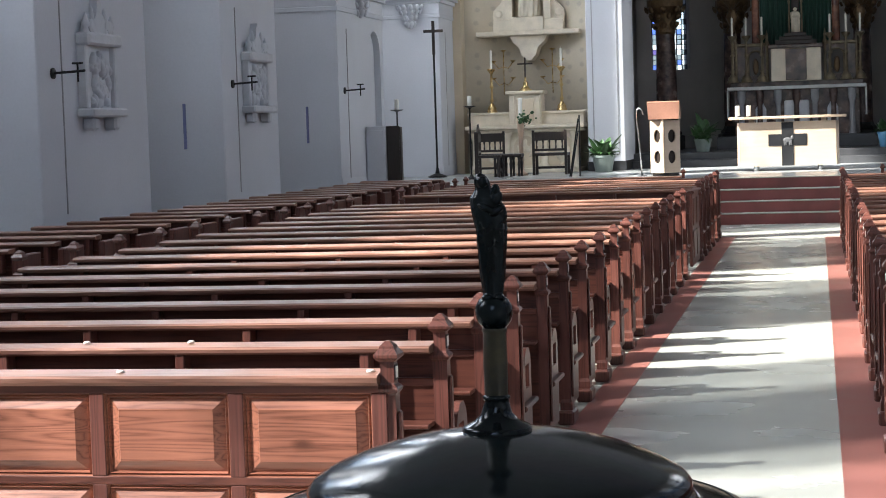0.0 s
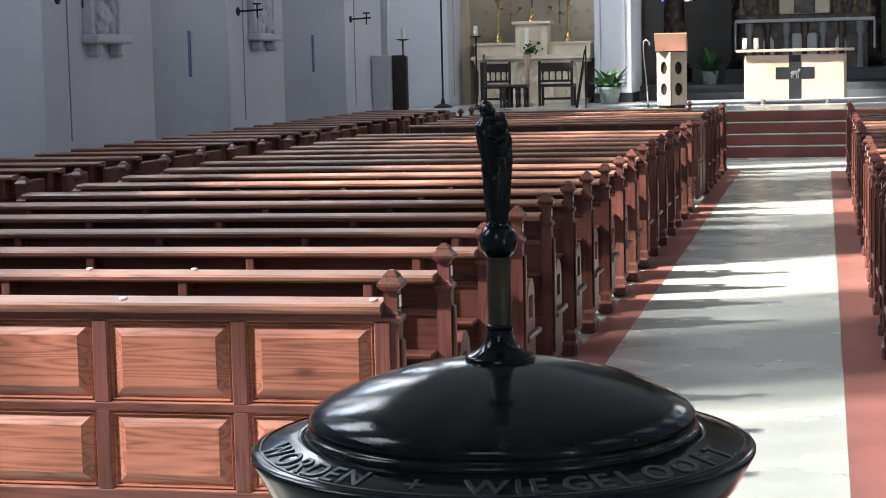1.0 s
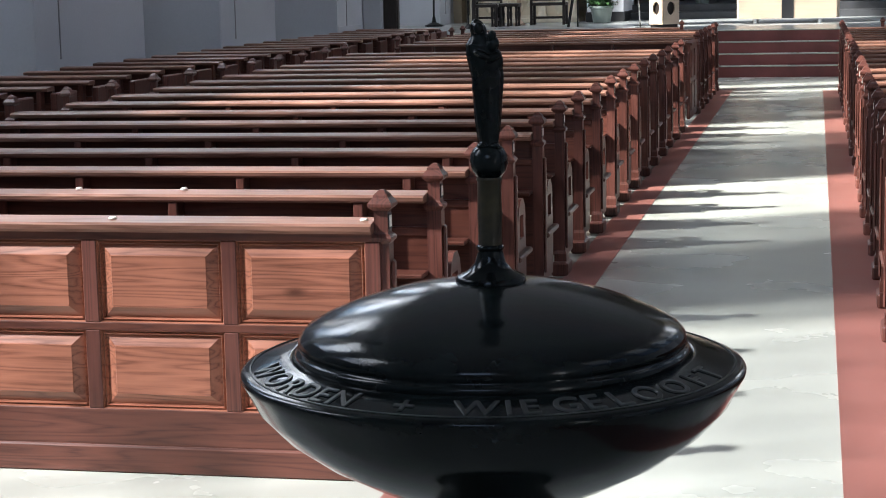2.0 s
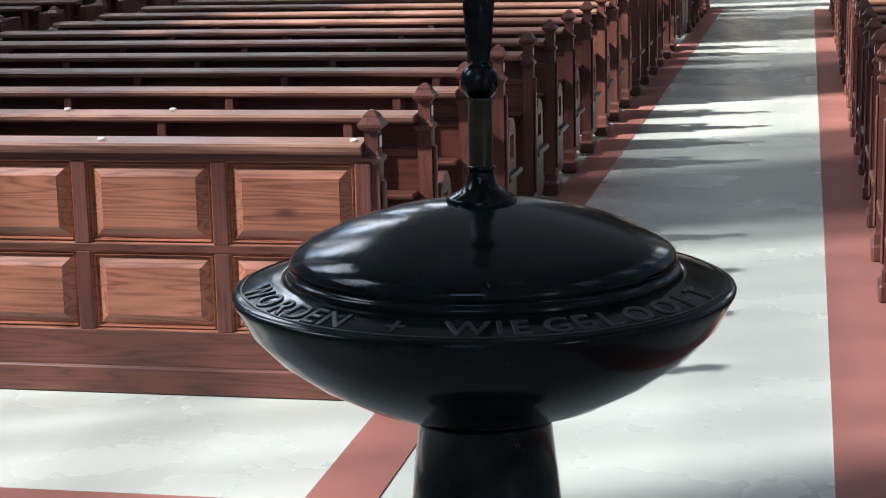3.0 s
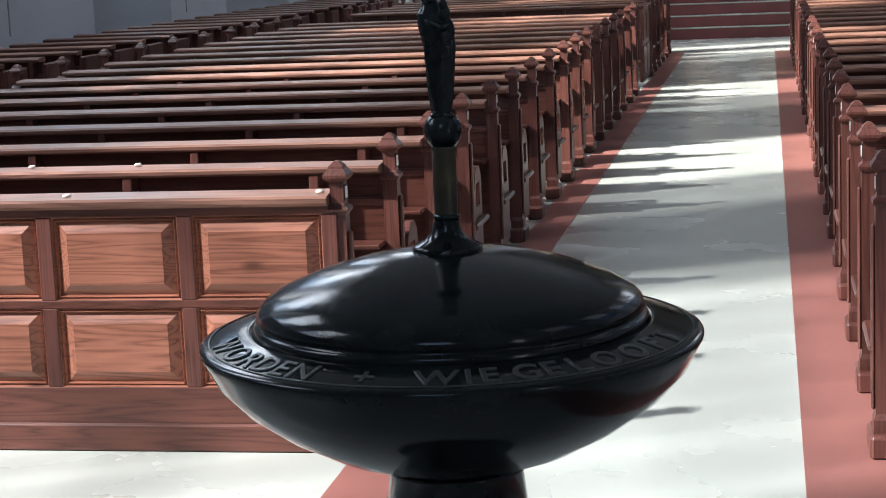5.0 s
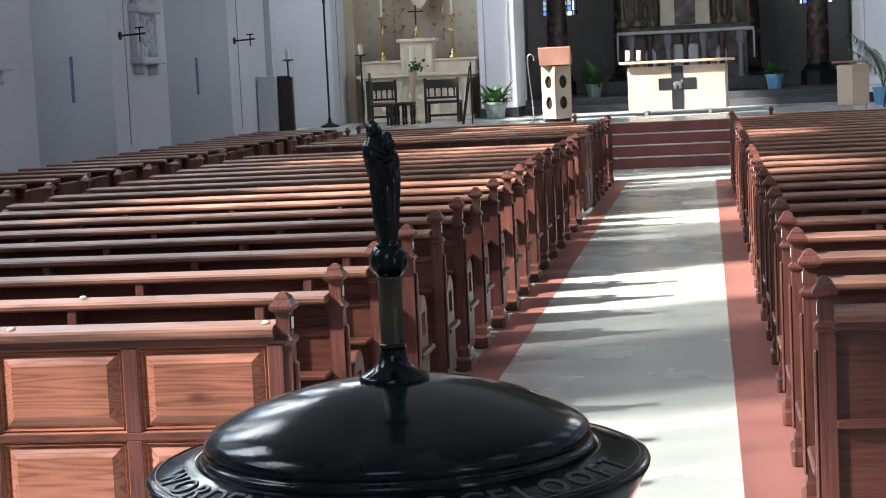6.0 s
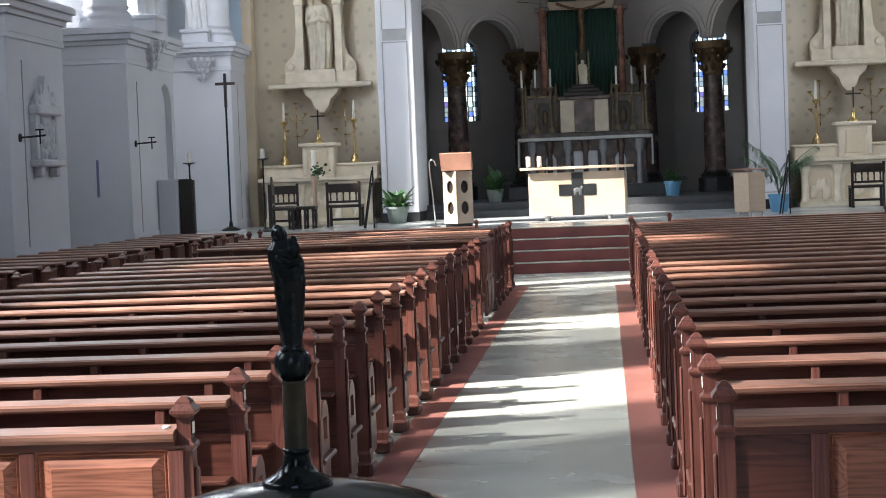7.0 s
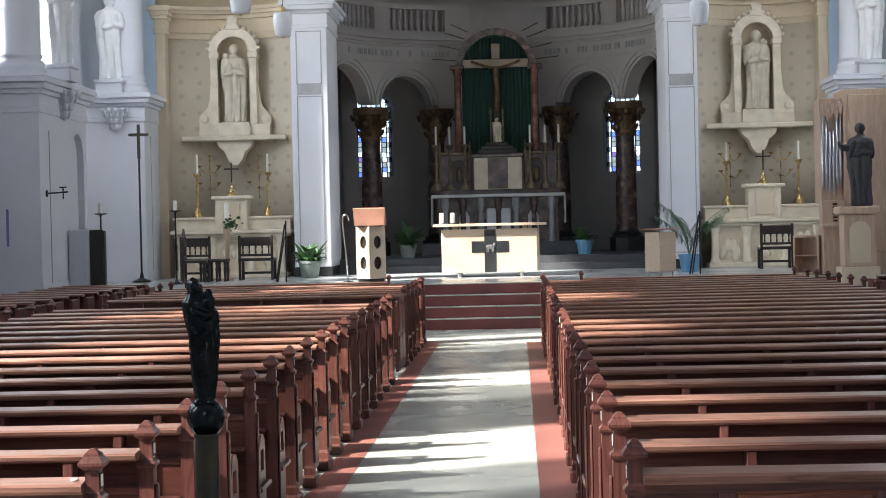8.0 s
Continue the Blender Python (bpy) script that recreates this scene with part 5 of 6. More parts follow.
# floor candlesticks
for x, y, h in ((-7.83, 33.5, 1.42), (-6.80, 35.5, 1.47)):
    c = thing("floor_candlestick", "tall black iron floor candlestick with ivory candle", "candlestick", x, y, ZS)
    part("stem", lathe(bmesh.new(), [(0.13, 0), (0.13, 0.02), (0.05, 0.05), (0.018, 0.1), (0.016, 0.7), (0.026, 0.74), (0.016, 0.78), (0.016, h - 0.06), (0.03, h - 0.04)], 14), M_IRON, c, smooth=True)
    part("drip_tray", lathe(bmesh.new(), [(0, h - 0.04), (0.02, h - 0.04), (0.12, h - 0.012), (0.125, h), (0, h - 0.005)], 20), M_IRON, c)
    part("candle", lathe(bmesh.new(), [(0.042, h - 0.005), (0.042, h + 0.19), (0.03, h + 0.196), (0, h + 0.19)], 16), M_CANDLE, c)
pc = thing("paschal_candle", "tall ivory candle on a brown wooden stand with flowers", "candle", -6.10, 37.5, ZS)
part("stand", lathe(bmesh.new(), [(0.13, 0), (0.13, 0.04), (0.045, 0.1), (0.05, 0.8), (0.09, 1.14), (0, 1.14)], 14), M_TAN, pc)
part("candle", lathe(bmesh.new(), [(0.045, 1.14), (0.045, 1.62), (0, 1.63)], 14), M_CANDLE, pc)
b = bmesh.new()
rng = random.Random(9)
for k in range(60):
    t = bmesh.new()
    bmesh.ops.create_icosphere(t, subdivisions=0, radius=rng.uniform(0.02, 0.05))
    bmesh.ops.scale(t, vec=(1, 1, 0.4), verts=t.verts)
    bmesh.ops.transform(t, matrix=pose(0.1 + rng.gauss(0, 0.09), -0.05 + rng.gauss(0, 0.05), 1.2 + rng.gauss(0, 0.05), rng.uniform(-60, 60), rng.uniform(-60, 60), 0), verts=t.verts)
    merge(b, t)
part("greenery", b, M_LEAF, pc)["kind"] = "stuff"

# processional crucifix on a pole
cr = thing("processional_cross", "dark processional crucifix on a tall pole", "crucifix", -7.92, 37.5, ZS)
part("pole", tube(bmesh.new(), [(0, 0, 0), (0, 0, 2.75)], 0.022), M_IRON, cr)
part("foot", lathe(bmesh.new(), [(0.2, 0), (0.2, 0.03), (0.05, 0.09), (0.03, 0.2)], 14), M_IRON, cr)
bar_cross(cr, 2.6, 0.42, 0.72, 0.06, M_DARK)

# side recess: white block for a cloth-covered table, dark panels for a chair
cb = thing("cupboard", "tall white block for a cloth-covered table beside a dark chair", "cupboard", -7.80, 31.74, 0.37)
part("body", box(bmesh.new(), -0.19, 0.17, -0.10, 0.13, 0.0, 1.52, 0.01), M_WHITE, cb)
part("door", box(bmesh.new(), -0.17, 0.15, -0.115, -0.1, 0.05, 1.45, 0.006), M_WHITE, cb)
sc = thing("folding_screen", "dark wooden panels for a chair", "screen", -7.50, 31.72, 0.37)
part("panel", box(bmesh.new(), -0.12, 0.12, -0.03, 0.03, 0.0, 1.52, 0.01), M_DARK, sc)
part("panel", box(bmesh.new(), 0.12, 0.145, -0.02, 0.12, 0.0, 1.50, 0.006), M_DARK, sc)
cbn = thing("cabinet", "tan wooden box cabinet with open side", "cabinet", 5.33, 33.1, ZS, -28)
b = bmesh.new()
box(b, -0.24, 0.24, -0.22, 0.22, 0, 0.04), box(b, -0.24, 0.24, -0.22, 0.22, 0.68, 0.72), box(b, -0.24, -0.21, -0.22, 0.22, 0.04, 0.68), box(b, 0.21, 0.24, -0.22, 0.22, 0.04, 0.68), box(b, -0.21, 0.21, 0.18, 0.22, 0.04, 0.68)
part("carcase", b, M_TAN, cbn)
part("shelf", box(bmesh.new(), -0.21, 0.21, -0.2, 0.18, 0.34, 0.36), M_TAN, cbn)


# ---- plants ----
def blade(bm, base, heading, length, width, lift, droop, n=5):
    """One arching leaf."""
    prev = None
    h = Vector((math.cos(heading), math.sin(heading), 0))
    s_ = Vector((-h.y, h.x, 0))
    for k in range(n + 1):
        u = k / n
        p = Vector(base) + h * (length * u) + Vector((0, 0, lift * u - droop * u * u))
        w = width * math.sin(math.pi * min(1, 0.12 + 0.88 * u)) * 0.5 + 0.001
        ring = (bm.verts.new(p + s_ * w), bm.verts.new(p + Vector((0, 0, -w * 0.35))), bm.verts.new(p - s_ * w))
        if prev:
            bm.faces.new((prev[0], prev[1], ring[1], ring[0])), bm.faces.new((prev[1], prev[2], ring[2], ring[1]))
        prev = ring


def potted(x, y, z, pot_mat, label, r, h, leaves, size, seed):
    p = thing("potted_plant", label, "plant", x, y, z)
    part("pot", lathe(bmesh.new(), [(0, 0), (r * 0.72, 0), (r * 0.95, h * 0.85), (r * 1.04, h * 0.86), (r * 1.04, h), (r * 0.9, h), (r * 0.86, h * 0.9), (0, h * 0.9)], 20), pot_mat, p)
    rng = random.Random(seed)
    b = bmesh.new()
    for k in range(leaves):
        L = size * rng.uniform(0.5, 1.0)
        blade(b, (rng.gauss(0, r * 0.3), rng.gauss(0, r * 0.3), h * 0.9), rng.uniform(0, 6.283), L * 0.75, L * 0.32, L * rng.uniform(0.7, 1.5), L * rng.uniform(0.3, 1.0))
    part("leaves", b, M_LEAF, p)
    return p


potted(-4.47, 38.4, ZS, M_POTGREY, "bushy green potted plant by the chancel pier", 0.25, 0.36, 90, 0.52, 3)
potted(-2.55, 41.6, ZC, M_POTGREY, "dark green potted plant beside the high altar", 0.2, 0.3, 45, 0.6, 5)
potted(1.55, 41.9, ZC, M_POTBLUE, "small green plant in a pale blue pot", 0.2, 0.34, 30, 0.45, 6)


def palm(x, y, z):
    p = thing("potted_palm", "tall feathery palm in a blue pot", "plant", x, y, z)
    part("pot", lathe(bmesh.new(), [(0, 0), (0.17, 0), (0.21, 0.3), (0.225, 0.31), (0.225, 0.36), (0.19, 0.36), (0.18, 0.32), (0, 0.32)], 22), M_POTBLUE, p, "pale blue glazed pot")
    rng = random.Random(21)
    for k in range(11):
        head = 2 * math.pi * k / 11 + rng.uniform(-0.25, 0.25)
        L, up = rng.uniform(0.55, 0.85), rng.uniform(0.85, 1.35)
        pts = []
        for i in range(9):
            u = i / 8
            pts.append((math.cos(head) * L * u ** 1.4, math.sin(head) * L * u ** 1.4, 0.32 + up * u * (1.25 - 0.42 * u)))
        b = tube(bmesh.new(), pts, 0.007, 5)
        for i in range(18):
            u = 0.3 + 0.7 * i / 17
            q = [a + (c - a) * (u * 8 - int(min(7, u * 8))) for a, c in zip(pts[int(min(7, u * 8))], pts[int(min(7, u * 8)) + 1])]
            for sd in (-1, 1):
                blade(b, q, head + sd * 1.0 + rng.uniform(-0.2, 0.2), 0.26 * (1.15 - 0.5 * u), 0.022, 0.03, 0.13, 3)
        part("frond", b, M_LEAF, p)


palm(3.47, 36.6, ZS)

# ---- organ and friar statue ----
org = thing("choir_organ", "tan oak choir organ with tin pipes and console", "organ", 5.95, 32.6, ZS)
part("case", box(bmesh.new(), -0.02, 1.6, 0.2, 1.2, 0.0, 3.35, 0.01), M_TAN, org)
part("front_panel", box(bmesh.new(), 0.06, 1.5, 0.17, 0.2, 0.4, 3.25, 0.01), M_TAN, org)
part("pipe_case", box(bmesh.new(), -0.42, -0.03, 0.35, 1.0, 1.3, 3.2, 0.01), M_TAN, org)
for k in range(6):
    xx = -0.39 + 0.064 * k
    z0 = 1.75 - 0.08 * (2.5 - abs(k - 2.5))
    hgt = (1.35, 1.2, 1.0, 1.02, 1.22, 1.38)[k]
    part("pipe", lathe(bmesh.new(), [(0.007, z0 - 0.16), (0.025, z0), (0.025, z0 + hgt), (0, z0 + hgt)], 12, xx, 0.28), M_PIPE, org, smooth=True)
b = bmesh.new()
for k in range(5):
    prism(b, [(0, 0), (0.1, 0), (0.05, -0.22)], 0.05, Matrix.Translation((-0.43 + 0.078 * k, 0.25, 3.1 - 0.1 * (k % 2))) @ pose(0, 0, 0, 90, 0, 0))
part("pipe_shade", b, M_TAN, org)
con = part("console", box(bmesh.new(), -0.45, -0.04, 0.0, 0.5, 0.0, 0.9, 0.01), M_TAN, org)
part("key_desk", box(bmesh.new(), -0.50, -0.10, -0.2, 0.1, 0.86, 0.92, 0.008), M_PALE, con)
part("stop_jamb", box(bmesh.new(), -0.45, -0.04, 0.1, 0.4, 0.9, 1.34, 0.01), M_TAN, con)
for k in range(6):
    part("stop_knob", box(bmesh.new(), -0.26, -0.18, 0.07, 0.1, 0.96 + 0.06 * k, 0.99 + 0.06 * k), M_DARK, con)
ped = thing("pedestal", "panelled tan wooden statue pedestal", "pedestal", 5.92, 31.62, 0)
part("base", box(bmesh.new(), -0.33, 0.33, -0.3, 0.3, 0.0, 0.95, 0.015), M_STONEWALL, ped)
part("shaft", box(bmesh.new(), -0.27, 0.27, -0.25, 0.25, 0.95, 1.86, 0.012), M_TAN, ped)
part("panel", prism(bmesh.new(), arch_outline(0.36, 1.02, 1.74), 0.02, Matrix.Translation((0, -0.25, 0)) @ pose(0, 0, 0, 90, 0, 0)), M_STONEWALL, ped)
part("cap", box(bmesh.new(), -0.36, 0.36, -0.33, 0.33, 1.86, 2.0, 0.03), M_TAN, ped)
fr = tagged(link("statue", fused(draped(bmesh.new(), 1.46, 0.46, 31, 6, 0.75, arm=1.0), 0.011), M_FRIAR, None, "", True), "dark painted statue of a robed figure", "statue")
fr.matrix_world = pose(6.0, 31.62, 2.0)

# white statues on pedestals over the side piers
for x, y, z, sd in ((-8.03, 31.35, 4.5, 41), (-8.75, 38.75, 4.85, 42), (6.95, 31.3, 4.5, 43), (7.6, 38.75, 4.85, 44)):
    pd = thing("statue_plinth", "white moulded plinth on the pier cornice", "plinth", x, y, z)
    part("block", box(bmesh.new(), -0.29, 0.29, -0.26, 0.26, 0.0, 0.22, 0.012), M_WHITE, pd)
    part("cap", box(bmesh.new(), -0.33, 0.33, -0.3, 0.3, 0.22, 0.30, 0.02), M_WHITE, pd)
    t = tagged(link("statue", fused(draped(bmesh.new(), 1.85, 0.62, sd, 7, 0.8), 0.013), M_STATUEW, None, "", True), "white plaster standing draped statue", "statue")
    t.matrix_world = pose(x, y, z + 0.30, 0, 0, 25 if x < 0 else -25)
# carved corbels under the statues
for x, y, z in ((-7.93, 31.35, 4.28), (-8.62, 38.45, 4.46)):
    cb = thing("corbel", "carved stone corbel under a statue plinth", "corbel", x, y, z)
    b = lathe(bmesh.new(), [(0.02, -0.46), (0.07, -0.40), (0.11, -0.26), (0.22, -0.08), (0.30, 0.05)], 20)
    for ring, (rr, zz, n) in enumerate(((0.09, -0.36, 6), (0.14, -0.22, 8), (0.21, -0.09, 10), (0.27, 0.0, 12))):
        for k in range(n):
            ang = 2 * math.pi * (k + 0.5 * (ring % 2)) / n
            t = bmesh.new()
            bmesh.ops.create_icosphere(t, subdivisions=1, radius=0.06)
            bmesh.ops.scale(t, vec=(0.7, 0.9, 1.35), verts=t.verts)
            bmesh.ops.transform(t, matrix=pose(rr * math.cos(ang), rr * math.sin(ang), zz, 0, 25, math.degrees(ang)), verts=t.verts)
            merge(b, t)
    part("carving", b, M_WHITE, cb, smooth=True)

# ---- high altar ----
HY = 45.0
ha = thing("high_altar", "dark carved stone high altar with a pale linen-covered top", "altar", CX + 0.08, HY, ZC)
part("mensa", box(bmesh.new(), -1.66, 1.66, -0.45, 0.5, 1.42, 1.50, 0.012), M_LINEN, ha)
part("linen_drop", box(bmesh.new(), -1.67, -1.635, -0.452, 0.3, 0.75, 1.42, 0.004), M_LINEN, ha)
part("linen_drop", box(bmesh.new(), 1.635, 1.67, -0.452, 0.3, 0.75, 1.42, 0.004), M_LINEN, ha)
part("body", box(bmesh.new(), -1.5, 1.5, -0.2, 0.5, 0.0, 1.42, 0.01), M_MARBLE, ha)
for k in range(7):
    x = -1.32 + 0.44 * k
    part("front_pillar", lathe(bmesh.new(), [(0.09, 0.3), (0.07, 0.4), (0.06, 1.05), (0.1, 1.2), (0.1, 1.41)], 12, x, -0.3), M_MARBLE if k % 2 else M_GREYTRIM, ha, smooth=True)
part("step", box(bmesh.new(), -1.9, 1.9, -1.0, 0.6, 0.0, 0.3, 0.01), M_DARKSTONE, ha)
part("gradine", box(bmesh.new(), -1.6, 1.6, 0.1, 0.7, 1.50, 1.62, 0.01), M_MARBLE, ha)
tab = part("tabernacle", box(bmesh.new(), -0.60, 0.60, -0.02, 0.6, 1.62, 2.42, 0.01), M_STONE, ha)
part("door", box(bmesh.new(), -0.25, 0.25, -0.05, -0.02, 1.64, 2.40, 0.01), M_MARBLE, tab)
part("cap", box(bmesh.new(), -0.66, 0.66, -0.08, 0.6, 2.42, 2.52, 0.02), M_MARBLE, tab)
for sgn in (-1, 1):
    w = part("wing", box(bmesh.new(), sgn * 1.08 - 0.40, sgn * 1.08 + 0.40, 0.3, 0.7, 1.62, 2.50, 0.01), M_MARBLE, ha)
    part("wing_cornice", box(bmesh.new(), sgn * 1.08 - 0.44, sgn * 1.08 + 0.44, 0.25, 0.7, 2.50, 2.58, 0.02), M_GILT, w)
    part("arched_relief", prism(bmesh.new(), arch_outline(0.30, 1.78, 2.36), 0.03, Matrix.Translation((sgn * 0.98, 0.3, 0)) @ pose(0, 0, 0, 90, 0, 0)), M_DARK, w)
    b = bmesh.new()
    for k in range(14):
        a0, a1 = math.pi * k / 14, math.pi * (k + 1) / 14
        tube(b, [(sgn * 0.98 + 0.18 * math.cos(a0), 0.27, 2.21 + 0.18 * math.sin(a0)), (sgn * 0.98 + 0.18 * math.cos(a1), 0.27, 2.21 + 0.18 * math.sin(a1))], 0.026, 6)
    for u in (-0.18, 0.18):
        tube(b, [(sgn * 0.98 + u, 0.27, 1.64), (sgn * 0.98 + u, 0.27, 2.22)], 0.028, 8)
    part("relief_frame", b, M_GILT, w, "pale gilt arched frame", smooth=True)
    t = bmesh.new()
    bmesh.ops.create_uvsphere(t, u_segments=12, v_segments=8, radius=1)
    bmesh.ops.scale(t, vec=(0.075, 0.05, 0.2), verts=t.verts)
    bmesh.ops.translate(t, vec=(sgn * 0.98, 0.26, 2.0), verts=t.verts)
    part("relief_form", t, M_GOLD, w, smooth=True)
    for u in (0.70, 1.46):
        part("corner_pinnacle", lathe(bmesh.new(), [(0.05, 1.62), (0.04, 1.7), (0.035, 2.5), (0.055, 2.58), (0.03, 2.64), (0.035, 2.74), (0, 2.9)], 10, sgn * u, 0.26), M_GILT, w, smooth=True)
    # thin rods fanning out beside the arched hood
    for k, (z0, dx, dz) in enumerate(((4.9, 0.62, 0.06), (5.18, 0.55, 0.12), (5.45, 0.5, 0.17), (5.62, 0.42, 0.2))):
        part("ray", tube(bmesh.new(), [(sgn * (0.98 - 0.1 * k), 0.5, z0), (sgn * (0.98 - 0.1 * k + dx), 0.5, z0 + dz)], 0.012, 6), M_GOLD, ha, "thin gilt ray")
    # pale pointed niches of the altar front
    part("front_niche", prism(bmesh.new(), [(-0.13, 0.45), (0.13, 0.45), (0.13, 0.95), (0.0, 1.2), (-0.13, 0.95)], 0.03, Matrix.Translation((sgn * 0.86, -0.2, 0)) @ pose(0, 0, 0, 90, 0, 0)), M_RELIEF, ha, "pale pointed niche")
    part("reredos_column", lathe(bmesh.new(), [(0.13, 1.62), (0.13, 2.5), (0.1, 2.55), (0.085, 4.5), (0.13, 4.65), (0.15, 4.75)], 16, sgn * 0.97, 0.45), M_REDMARBLE, ha, smooth=True)
    for k, x in enumerate((0.82, 1.20, 1.54)):
        candlestick(CX + 0.08 + sgn * x, HY + 0.15, ZC + 1.62, 1.15, 0.44, M_GILT, "candlestick", "gilt high altar candlestick with a tall candle", 0.032, 0.15)
part("arch_back", prism(bmesh.new(), arch_outline(1.74, 2.5, 5.52), 0.08, Matrix.Translation((0, 0.62, 0)) @ pose(0, 0, 0, 90, 0, 0)), M_GREEN, ha, "dark green cloth in the arched reredos")
b = bmesh.new()
rng = random.Random(2)
for k in range(18):
    x = -0.82 + 1.64 * k / 17
    top_z = 4.64 + math.sqrt(max(0.0, 0.82 ** 2 - x * x))
    tube(b, [(x + rng.uniform(-0.01, 0.01), 0.53, 2.5), (x, 0.535, top_z)], 0.028, 6)
part("drape_folds", b, M_GREEN, ha, smooth=True)
b = bmesh.new()
n = 28
for k in range(n):
    q = []
    for an, r in ((math.pi * k / n, 0.87), (math.pi * (k + 1) / n, 0.87), (math.pi * (k + 1) / n, 1.04), (math.pi * k / n, 1.04)):
        q.append((r * math.cos(an), 4.65 + r * math.sin(an)))
    f = [b.verts.new((u, 0.40, v)) for u, v in q]
    g = [b.verts.new((u, 0.75, v)) for u, v in q]
    b.faces.new(f), b.faces.new((f[0], g[0], g[1], f[1])), b.faces.new((f[2], g[2], g[3], f[3]))
bmesh.ops.remove_doubles(b, verts=b.verts, dist=0.001)
bmesh.ops.recalc_face_normals(b, faces=b.faces)
part("arch_hood", b, M_MARBLE, ha)
part("reredos_cornice", box(bmesh.new(), -1.16, -0.80, 0.32, 0.7, 4.66, 4.78, 0.02), M_MARBLE, ha)
part("reredos_cornice", box(bmesh.new(), 0.80, 1.16, 0.32, 0.7, 4.66, 4.78, 0.02), M_MARBLE, ha)
b = bmesh.new()
box(b, -0.83, 0.83, 0.36, 0.46, 4.70, 4.91, 0.02)
part("crossbeam", b, M_BEAM, ha, "light brown wooden crossbeam")
part("cross_head", box(bmesh.new(), -0.11, 0.11, 0.355, 0.465, 4.912, 5.30, 0.02), M_BEAM, ha, "light brown wooden head of the cross")
b = bmesh.new()
box(b, -0.09, 0.09, 0.37, 0.45, 3.3, 4.698, 0.02)
part("cross_shaft", b, M_DARK, ha, "dark cross shaft")
b = tube(bmesh.new(), [(0, 0.33, 4.72), (0.0, 0.31, 4.45), (0.02, 0.33, 4.1), (0, 0.34, 3.75), (0, 0.35, 3.6)], 0.075, 10)
for sgn in (-1, 1):
    tube(b, [(sgn * 0.05, 0.33, 4.68), (sgn * 0.3, 0.33, 4.74), (sgn * 0.62, 0.34, 4.86)], 0.038, 8)
part("cross_form", fused(b, 0.012), M_GOLD, ha, "plain dull gilt form on the cross", smooth=True)
sm = tagged(link("statue", fused(draped(bmesh.new(), 0.62, 0.24, 8, 6), 0.007), M_STATUE, None, "", True), "small pale standing figure above the tabernacle", "statue")
sm.matrix_world = pose(CX + 0.08, HY + 0.2, ZC + 2.80)
for w_, z0, z1 in ((0.50, 2.52, 2.62), (0.40, 2.62, 2.71), (0.26, 2.71, 2.80)):
    part("throne_step", box(bmesh.new(), -w_, w_, 0.0, 0.45, z0, z1, 0.012), M_DARK, ha)
for u in (-0.15, 0.15):
    part("throne_pillar", lathe(bmesh.new(), [(0.03, 2.80), (0.022, 2.86), (0.020, 3.5), (0.034, 3.56), (0.0, 3.72)], 10, u, 0.2), M_GILT, ha, smooth=True)
part("front_relief", box(bmesh.new(), -0.30, 0.30, -0.27, -0.2, 0.45, 1.15, 0.03), M_RELIEF, ha, "pale carved central relief")
part("altar_cross", box(bmesh.new(), -0.02, 0.02, -0.30, -0.27, 0.5, 1.30, 0.004), M_GREYTRIM, ha)
vase = thing("flower_urn", "dark urn with dry flowers beside the reredos", "urn", CX - 1.47, HY + 0.55, ZC + 2.9, group="urns")
part("urn", lathe(bmesh.new(), [(0.1, 0), (0.05, 0.12), (0.16, 0.35), (0.1, 0.5), (0.12, 0.56)], 14), M_GOLD, vase, smooth=True)
b = bmesh.new()
rng = random.Random(17)
for k in range(70):
    blade(b, (0, 0, 0.5), rng.uniform(0, 6.28), rng.uniform(0.1, 0.36), 0.06, rng.uniform(0.05, 0.4), rng.uniform(0, 0.15), 2)
part("flowers", b, M_GOLD, vase)
copy_thing(vase, pose(CX + 1.63, HY + 0.55, ZC + 2.9))

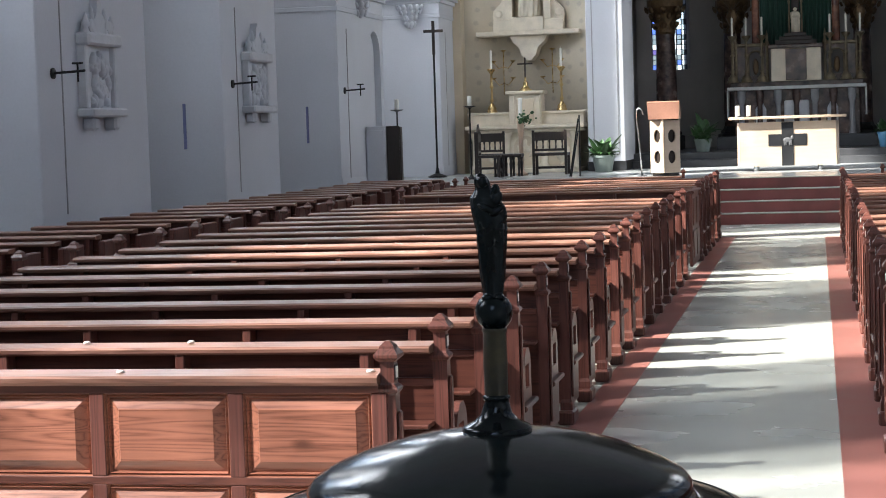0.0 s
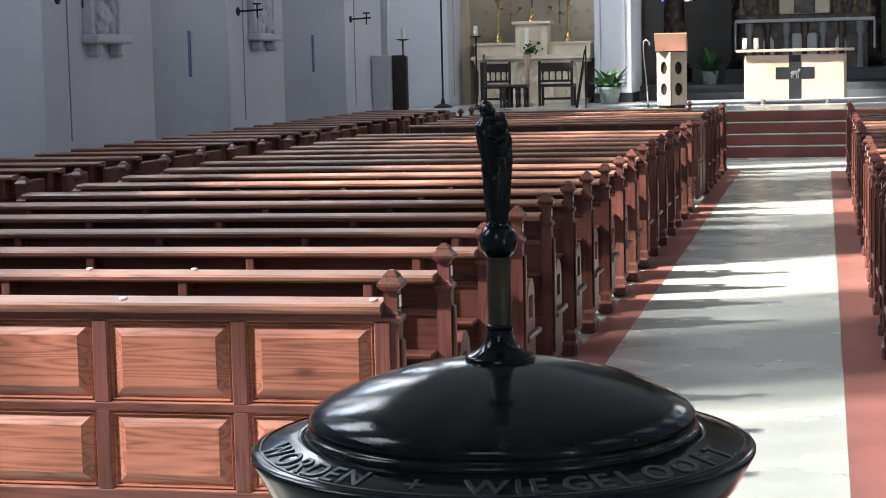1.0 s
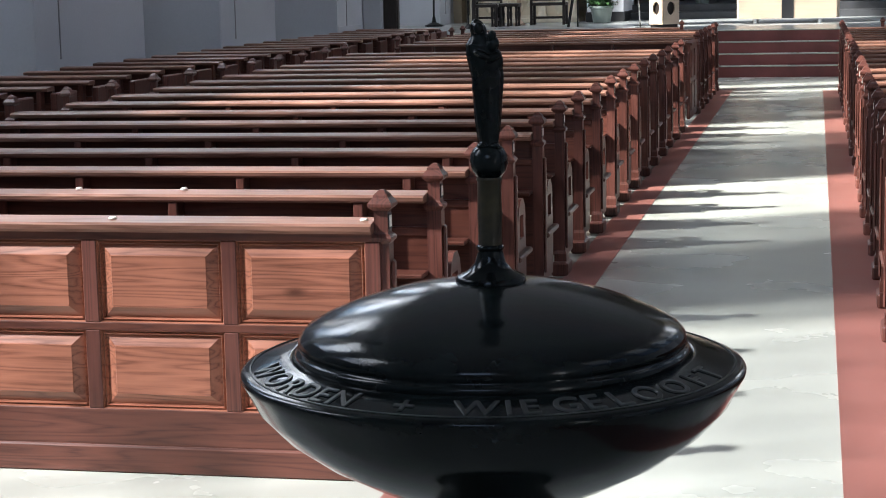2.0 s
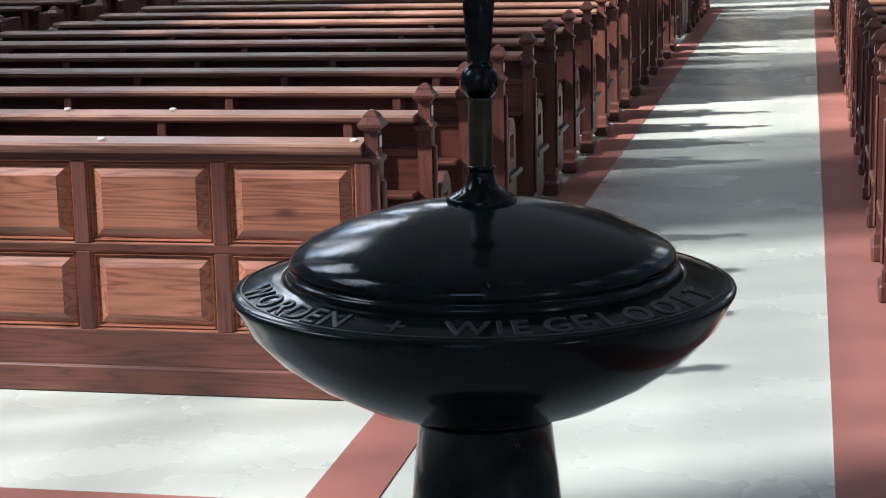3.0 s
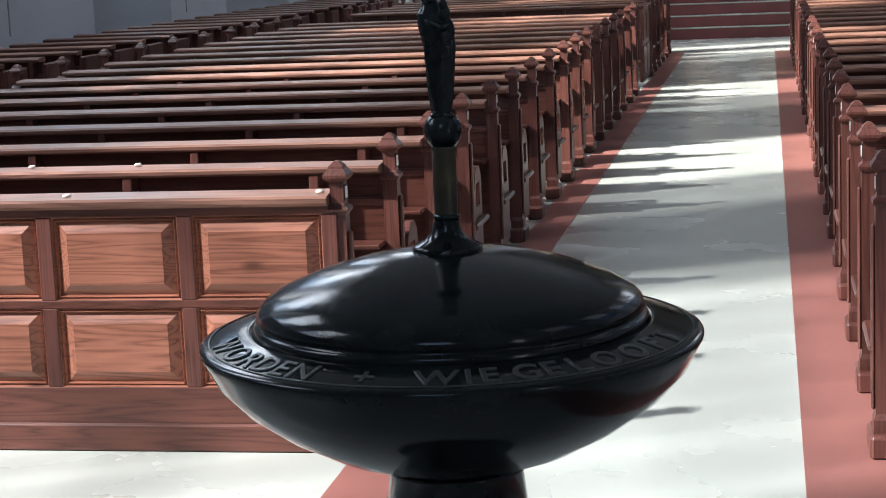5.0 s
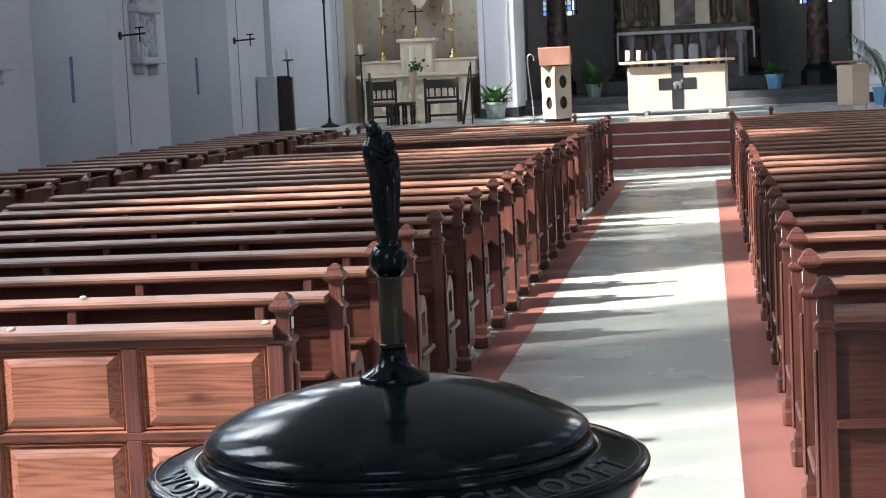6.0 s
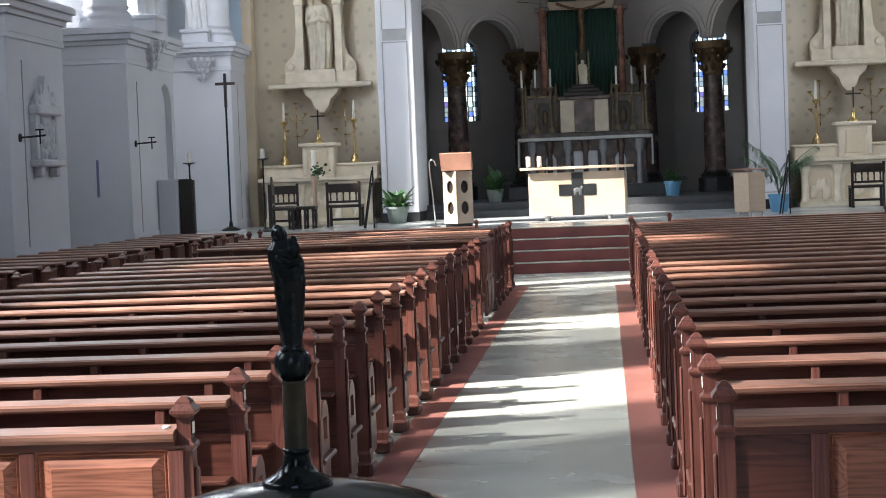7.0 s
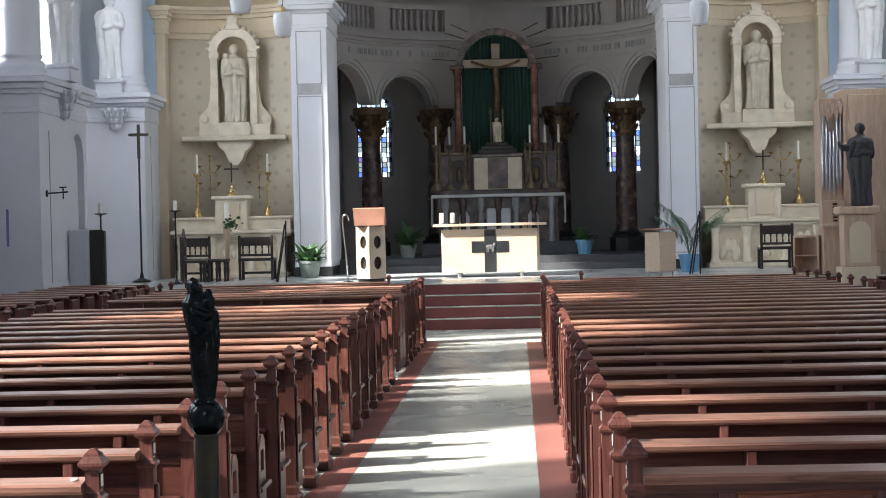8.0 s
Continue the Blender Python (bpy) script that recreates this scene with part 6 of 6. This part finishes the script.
# ---- wall fittings of the nave ----
def station(side, y0, y1, z0, z1, seed):
    """A carved relief panel in a stone frame on a pier's aisle face."""
    x = CX + side * XW
    yc, w = (y0 + y1) / 2, (y1 - y0)
    s_ = thing("relief_panel", "pale carved stone relief in a gabled frame on the wall", "relief", x, yc, 0, -90 * side, "wall reliefs")
    hw = w / 2
    part("backing", box(bmesh.new(), -hw + 0.1, hw - 0.1, -0.05, 0.01, z0 + 0.18, z1 - 0.25, 0.006), M_RELIEF, s_)
    part("sill", box(bmesh.new(), -hw, hw, -0.2, 0.01, z0 + 0.10, z0 + 0.2, 0.02), M_RELIEF, s_)
    for u in (-hw + 0.2, hw - 0.2):
        part("bracket", box(bmesh.new(), u - 0.07, u + 0.07, -0.15, 0.01, z0 - 0.05, z0 + 0.11, 0.03), M_RELIEF, s_)
    for u in (-hw + 0.1, hw - 0.1):
        part("frame_post", box(bmesh.new(), u - 0.05, u + 0.05, -0.11, 0.01, z0 + 0.2, z1 - 0.26, 0.015), M_RELIEF, s_)
    part("lintel", box(bmesh.new(), -hw + 0.02, hw - 0.02, -0.17, 0.01, z1 - 0.27, z1 - 0.13, 0.025), M_RELIEF, s_)
    b = bmesh.new()
    prism(b, [(-hw * 0.7, z1 - 0.13), (hw * 0.7, z1 - 0.13), (hw * 0.6, z1 - 0.02), (hw * 0.34, z1 + 0.0), (hw * 0.16, z1 + 0.10), (hw * 0.10, z1 + 0.22), (0, z1 + 0.29), (-hw * 0.10, z1 + 0.22), (-hw * 0.16, z1 + 0.10), (-hw * 0.34, z1 + 0.0), (-hw * 0.6, z1 - 0.02)], 0.1, pose(0, 0, 0, 90, 0, 0))
    part("crest", b, M_RELIEF, s_)
    part("upper_cross", box(bmesh.new(), -0.02, 0.02, -0.09, -0.05, z0 + 0.62, z1 - 0.32, 0.006), M_RELIEF, s_)
    for sg in (-1, 1):
        roll = lathe(bmesh.new(), [(0, -0.1), (0.05, -0.1), (0.075, -0.085), (0.075, 0.0)], 16)
        bmesh.ops.transform(roll, matrix=pose(sg * hw * 0.52, -0.03, z1 - 0.05, -90, 0, 0), verts=roll.verts)
        part("scroll", roll, M_RELIEF, s_)
    for u, hh in ((-hw * 0.72, 0.16), (-hw * 0.36, 0.24), (hw * 0.36, 0.24), (hw * 0.72, 0.16)):
        part("finial", lathe(bmesh.new(), [(0.05, z1 - 0.13), (0.03, z1 - 0.08), (0.055, z1 - 0.04), (0.035, z1 + 0.02), (0.02, z1 - 0.1 + hh), (0, z1 - 0.06 + hh)], 8, u, -0.08), M_RELIEF, s_, smooth=True)
    rng = random.Random(seed)
    b = bmesh.new()
    for k in range(44):
        t = bmesh.new()
        bmesh.ops.create_icosphere(t, subdivisions=2, radius=1)
        bmesh.ops.scale(t, vec=(rng.uniform(0.022, 0.05), rng.uniform(0.04, 0.075), rng.uniform(0.04, 0.13)), verts=t.verts)
        bmesh.ops.transform(t, matrix=pose(rng.uniform(-hw + 0.22, hw - 0.22), -0.06, z0 + 0.26 + rng.random() ** 1.3 * (z1 - z0) * 0.42, 0, rng.uniform(-40, 40)), verts=t.verts)
        merge(b, t)
    part("carving", fused(b, 0.009), M_RELIEF, s_, smooth=True)


station(-1, 18.70, 19.72, 1.95, 3.12, 1)
station(-1, 24.55, 25.65, 2.02, 3.12, 2)
station(-1, 12.7, 13.9, 1.95, 3.05, 3)
station(1, 18.80, 20.0, 1.95, 3.05, 4)
station(1, 24.68, 26.05, 2.02, 3.05, 5)
for y in (12.0, 18.08, 24.15, 30.28):
    sn = thing("wall_sconce", "black iron wall bracket with a small crossbar", "sconce", CX - XW, y, 2.52, group="sconces")
    b = lathe(bmesh.new(), [(0, 0), (0.06, 0), (0.06, 0.02), (0.02, 0.03)], 14)
    bmesh.ops.transform(b, matrix=pose(0, 0, 0, 0, 90, 0), verts=b.verts)
    part("plate", b, M_IRON, sn)
    part("arm", tube(bmesh.new(), [(0, 0, 0), (0.2, 0.02, 0.01), (0.36, 0.04, 0.02)], 0.014), M_IRON, sn)
    part("crossbar", tube(bmesh.new(), [(0.28, 0.03, 0.10), (0.28, 0.03, -0.10)], 0.011), M_IRON, sn)
    part("pan", tube(bmesh.new(), [(0.22, 0.03, 0.10), (0.34, 0.03, 0.10)], 0.012), M_IRON, sn)
for y in (23.74, 29.9):
    bn = tagged(link("cloth_strip", box(bmesh.new(), -8.59, -8.552, y - 0.03, y + 0.01, 1.63, 2.26, 0.006), M_BLUE), "narrow blue cloth strip hanging on a pier", "banner", "cloth strips")

# hanging opal lamps
for x, y, z in ((-3.59, 23.6, 4.66), (-3.60, 28.0, 4.82), (2.88, 28.0, 4.83)):
    lp = thing("pendant_lamp", "unlit white opal glass pendant lamp", "lamp", x, y, z, group="pendant lamps")
    k = 1.0 if y > 20 else 0.62
    part("globe", lathe(bmesh.new(), [(0, 0), (0.10 * k, 0.005), (0.125 * k, 0.04 * k), (0.15 * k, 0.22 * k), (0.15 * k, 0.34 * k), (0.13 * k, 0.38 * k), (0.04 * k, 0.40 * k)], 24), M_LAMP, lp, smooth=True)
    part("holder", lathe(bmesh.new(), [(0.05 * k, 0.38 * k), (0.05 * k, 0.46 * k), (0.012, 0.48 * k)], 14), M_BRASS, lp)
    part("button", lathe(bmesh.new(), [(0, -0.02), (0.02, -0.012), (0.02, 0.004)], 10), M_BRASS, lp)
    part("cord", tube(bmesh.new(), [(0, 0, 0.46 * k), (0, 0, 13.0 - z)], 0.006, 6), M_IRON, lp)
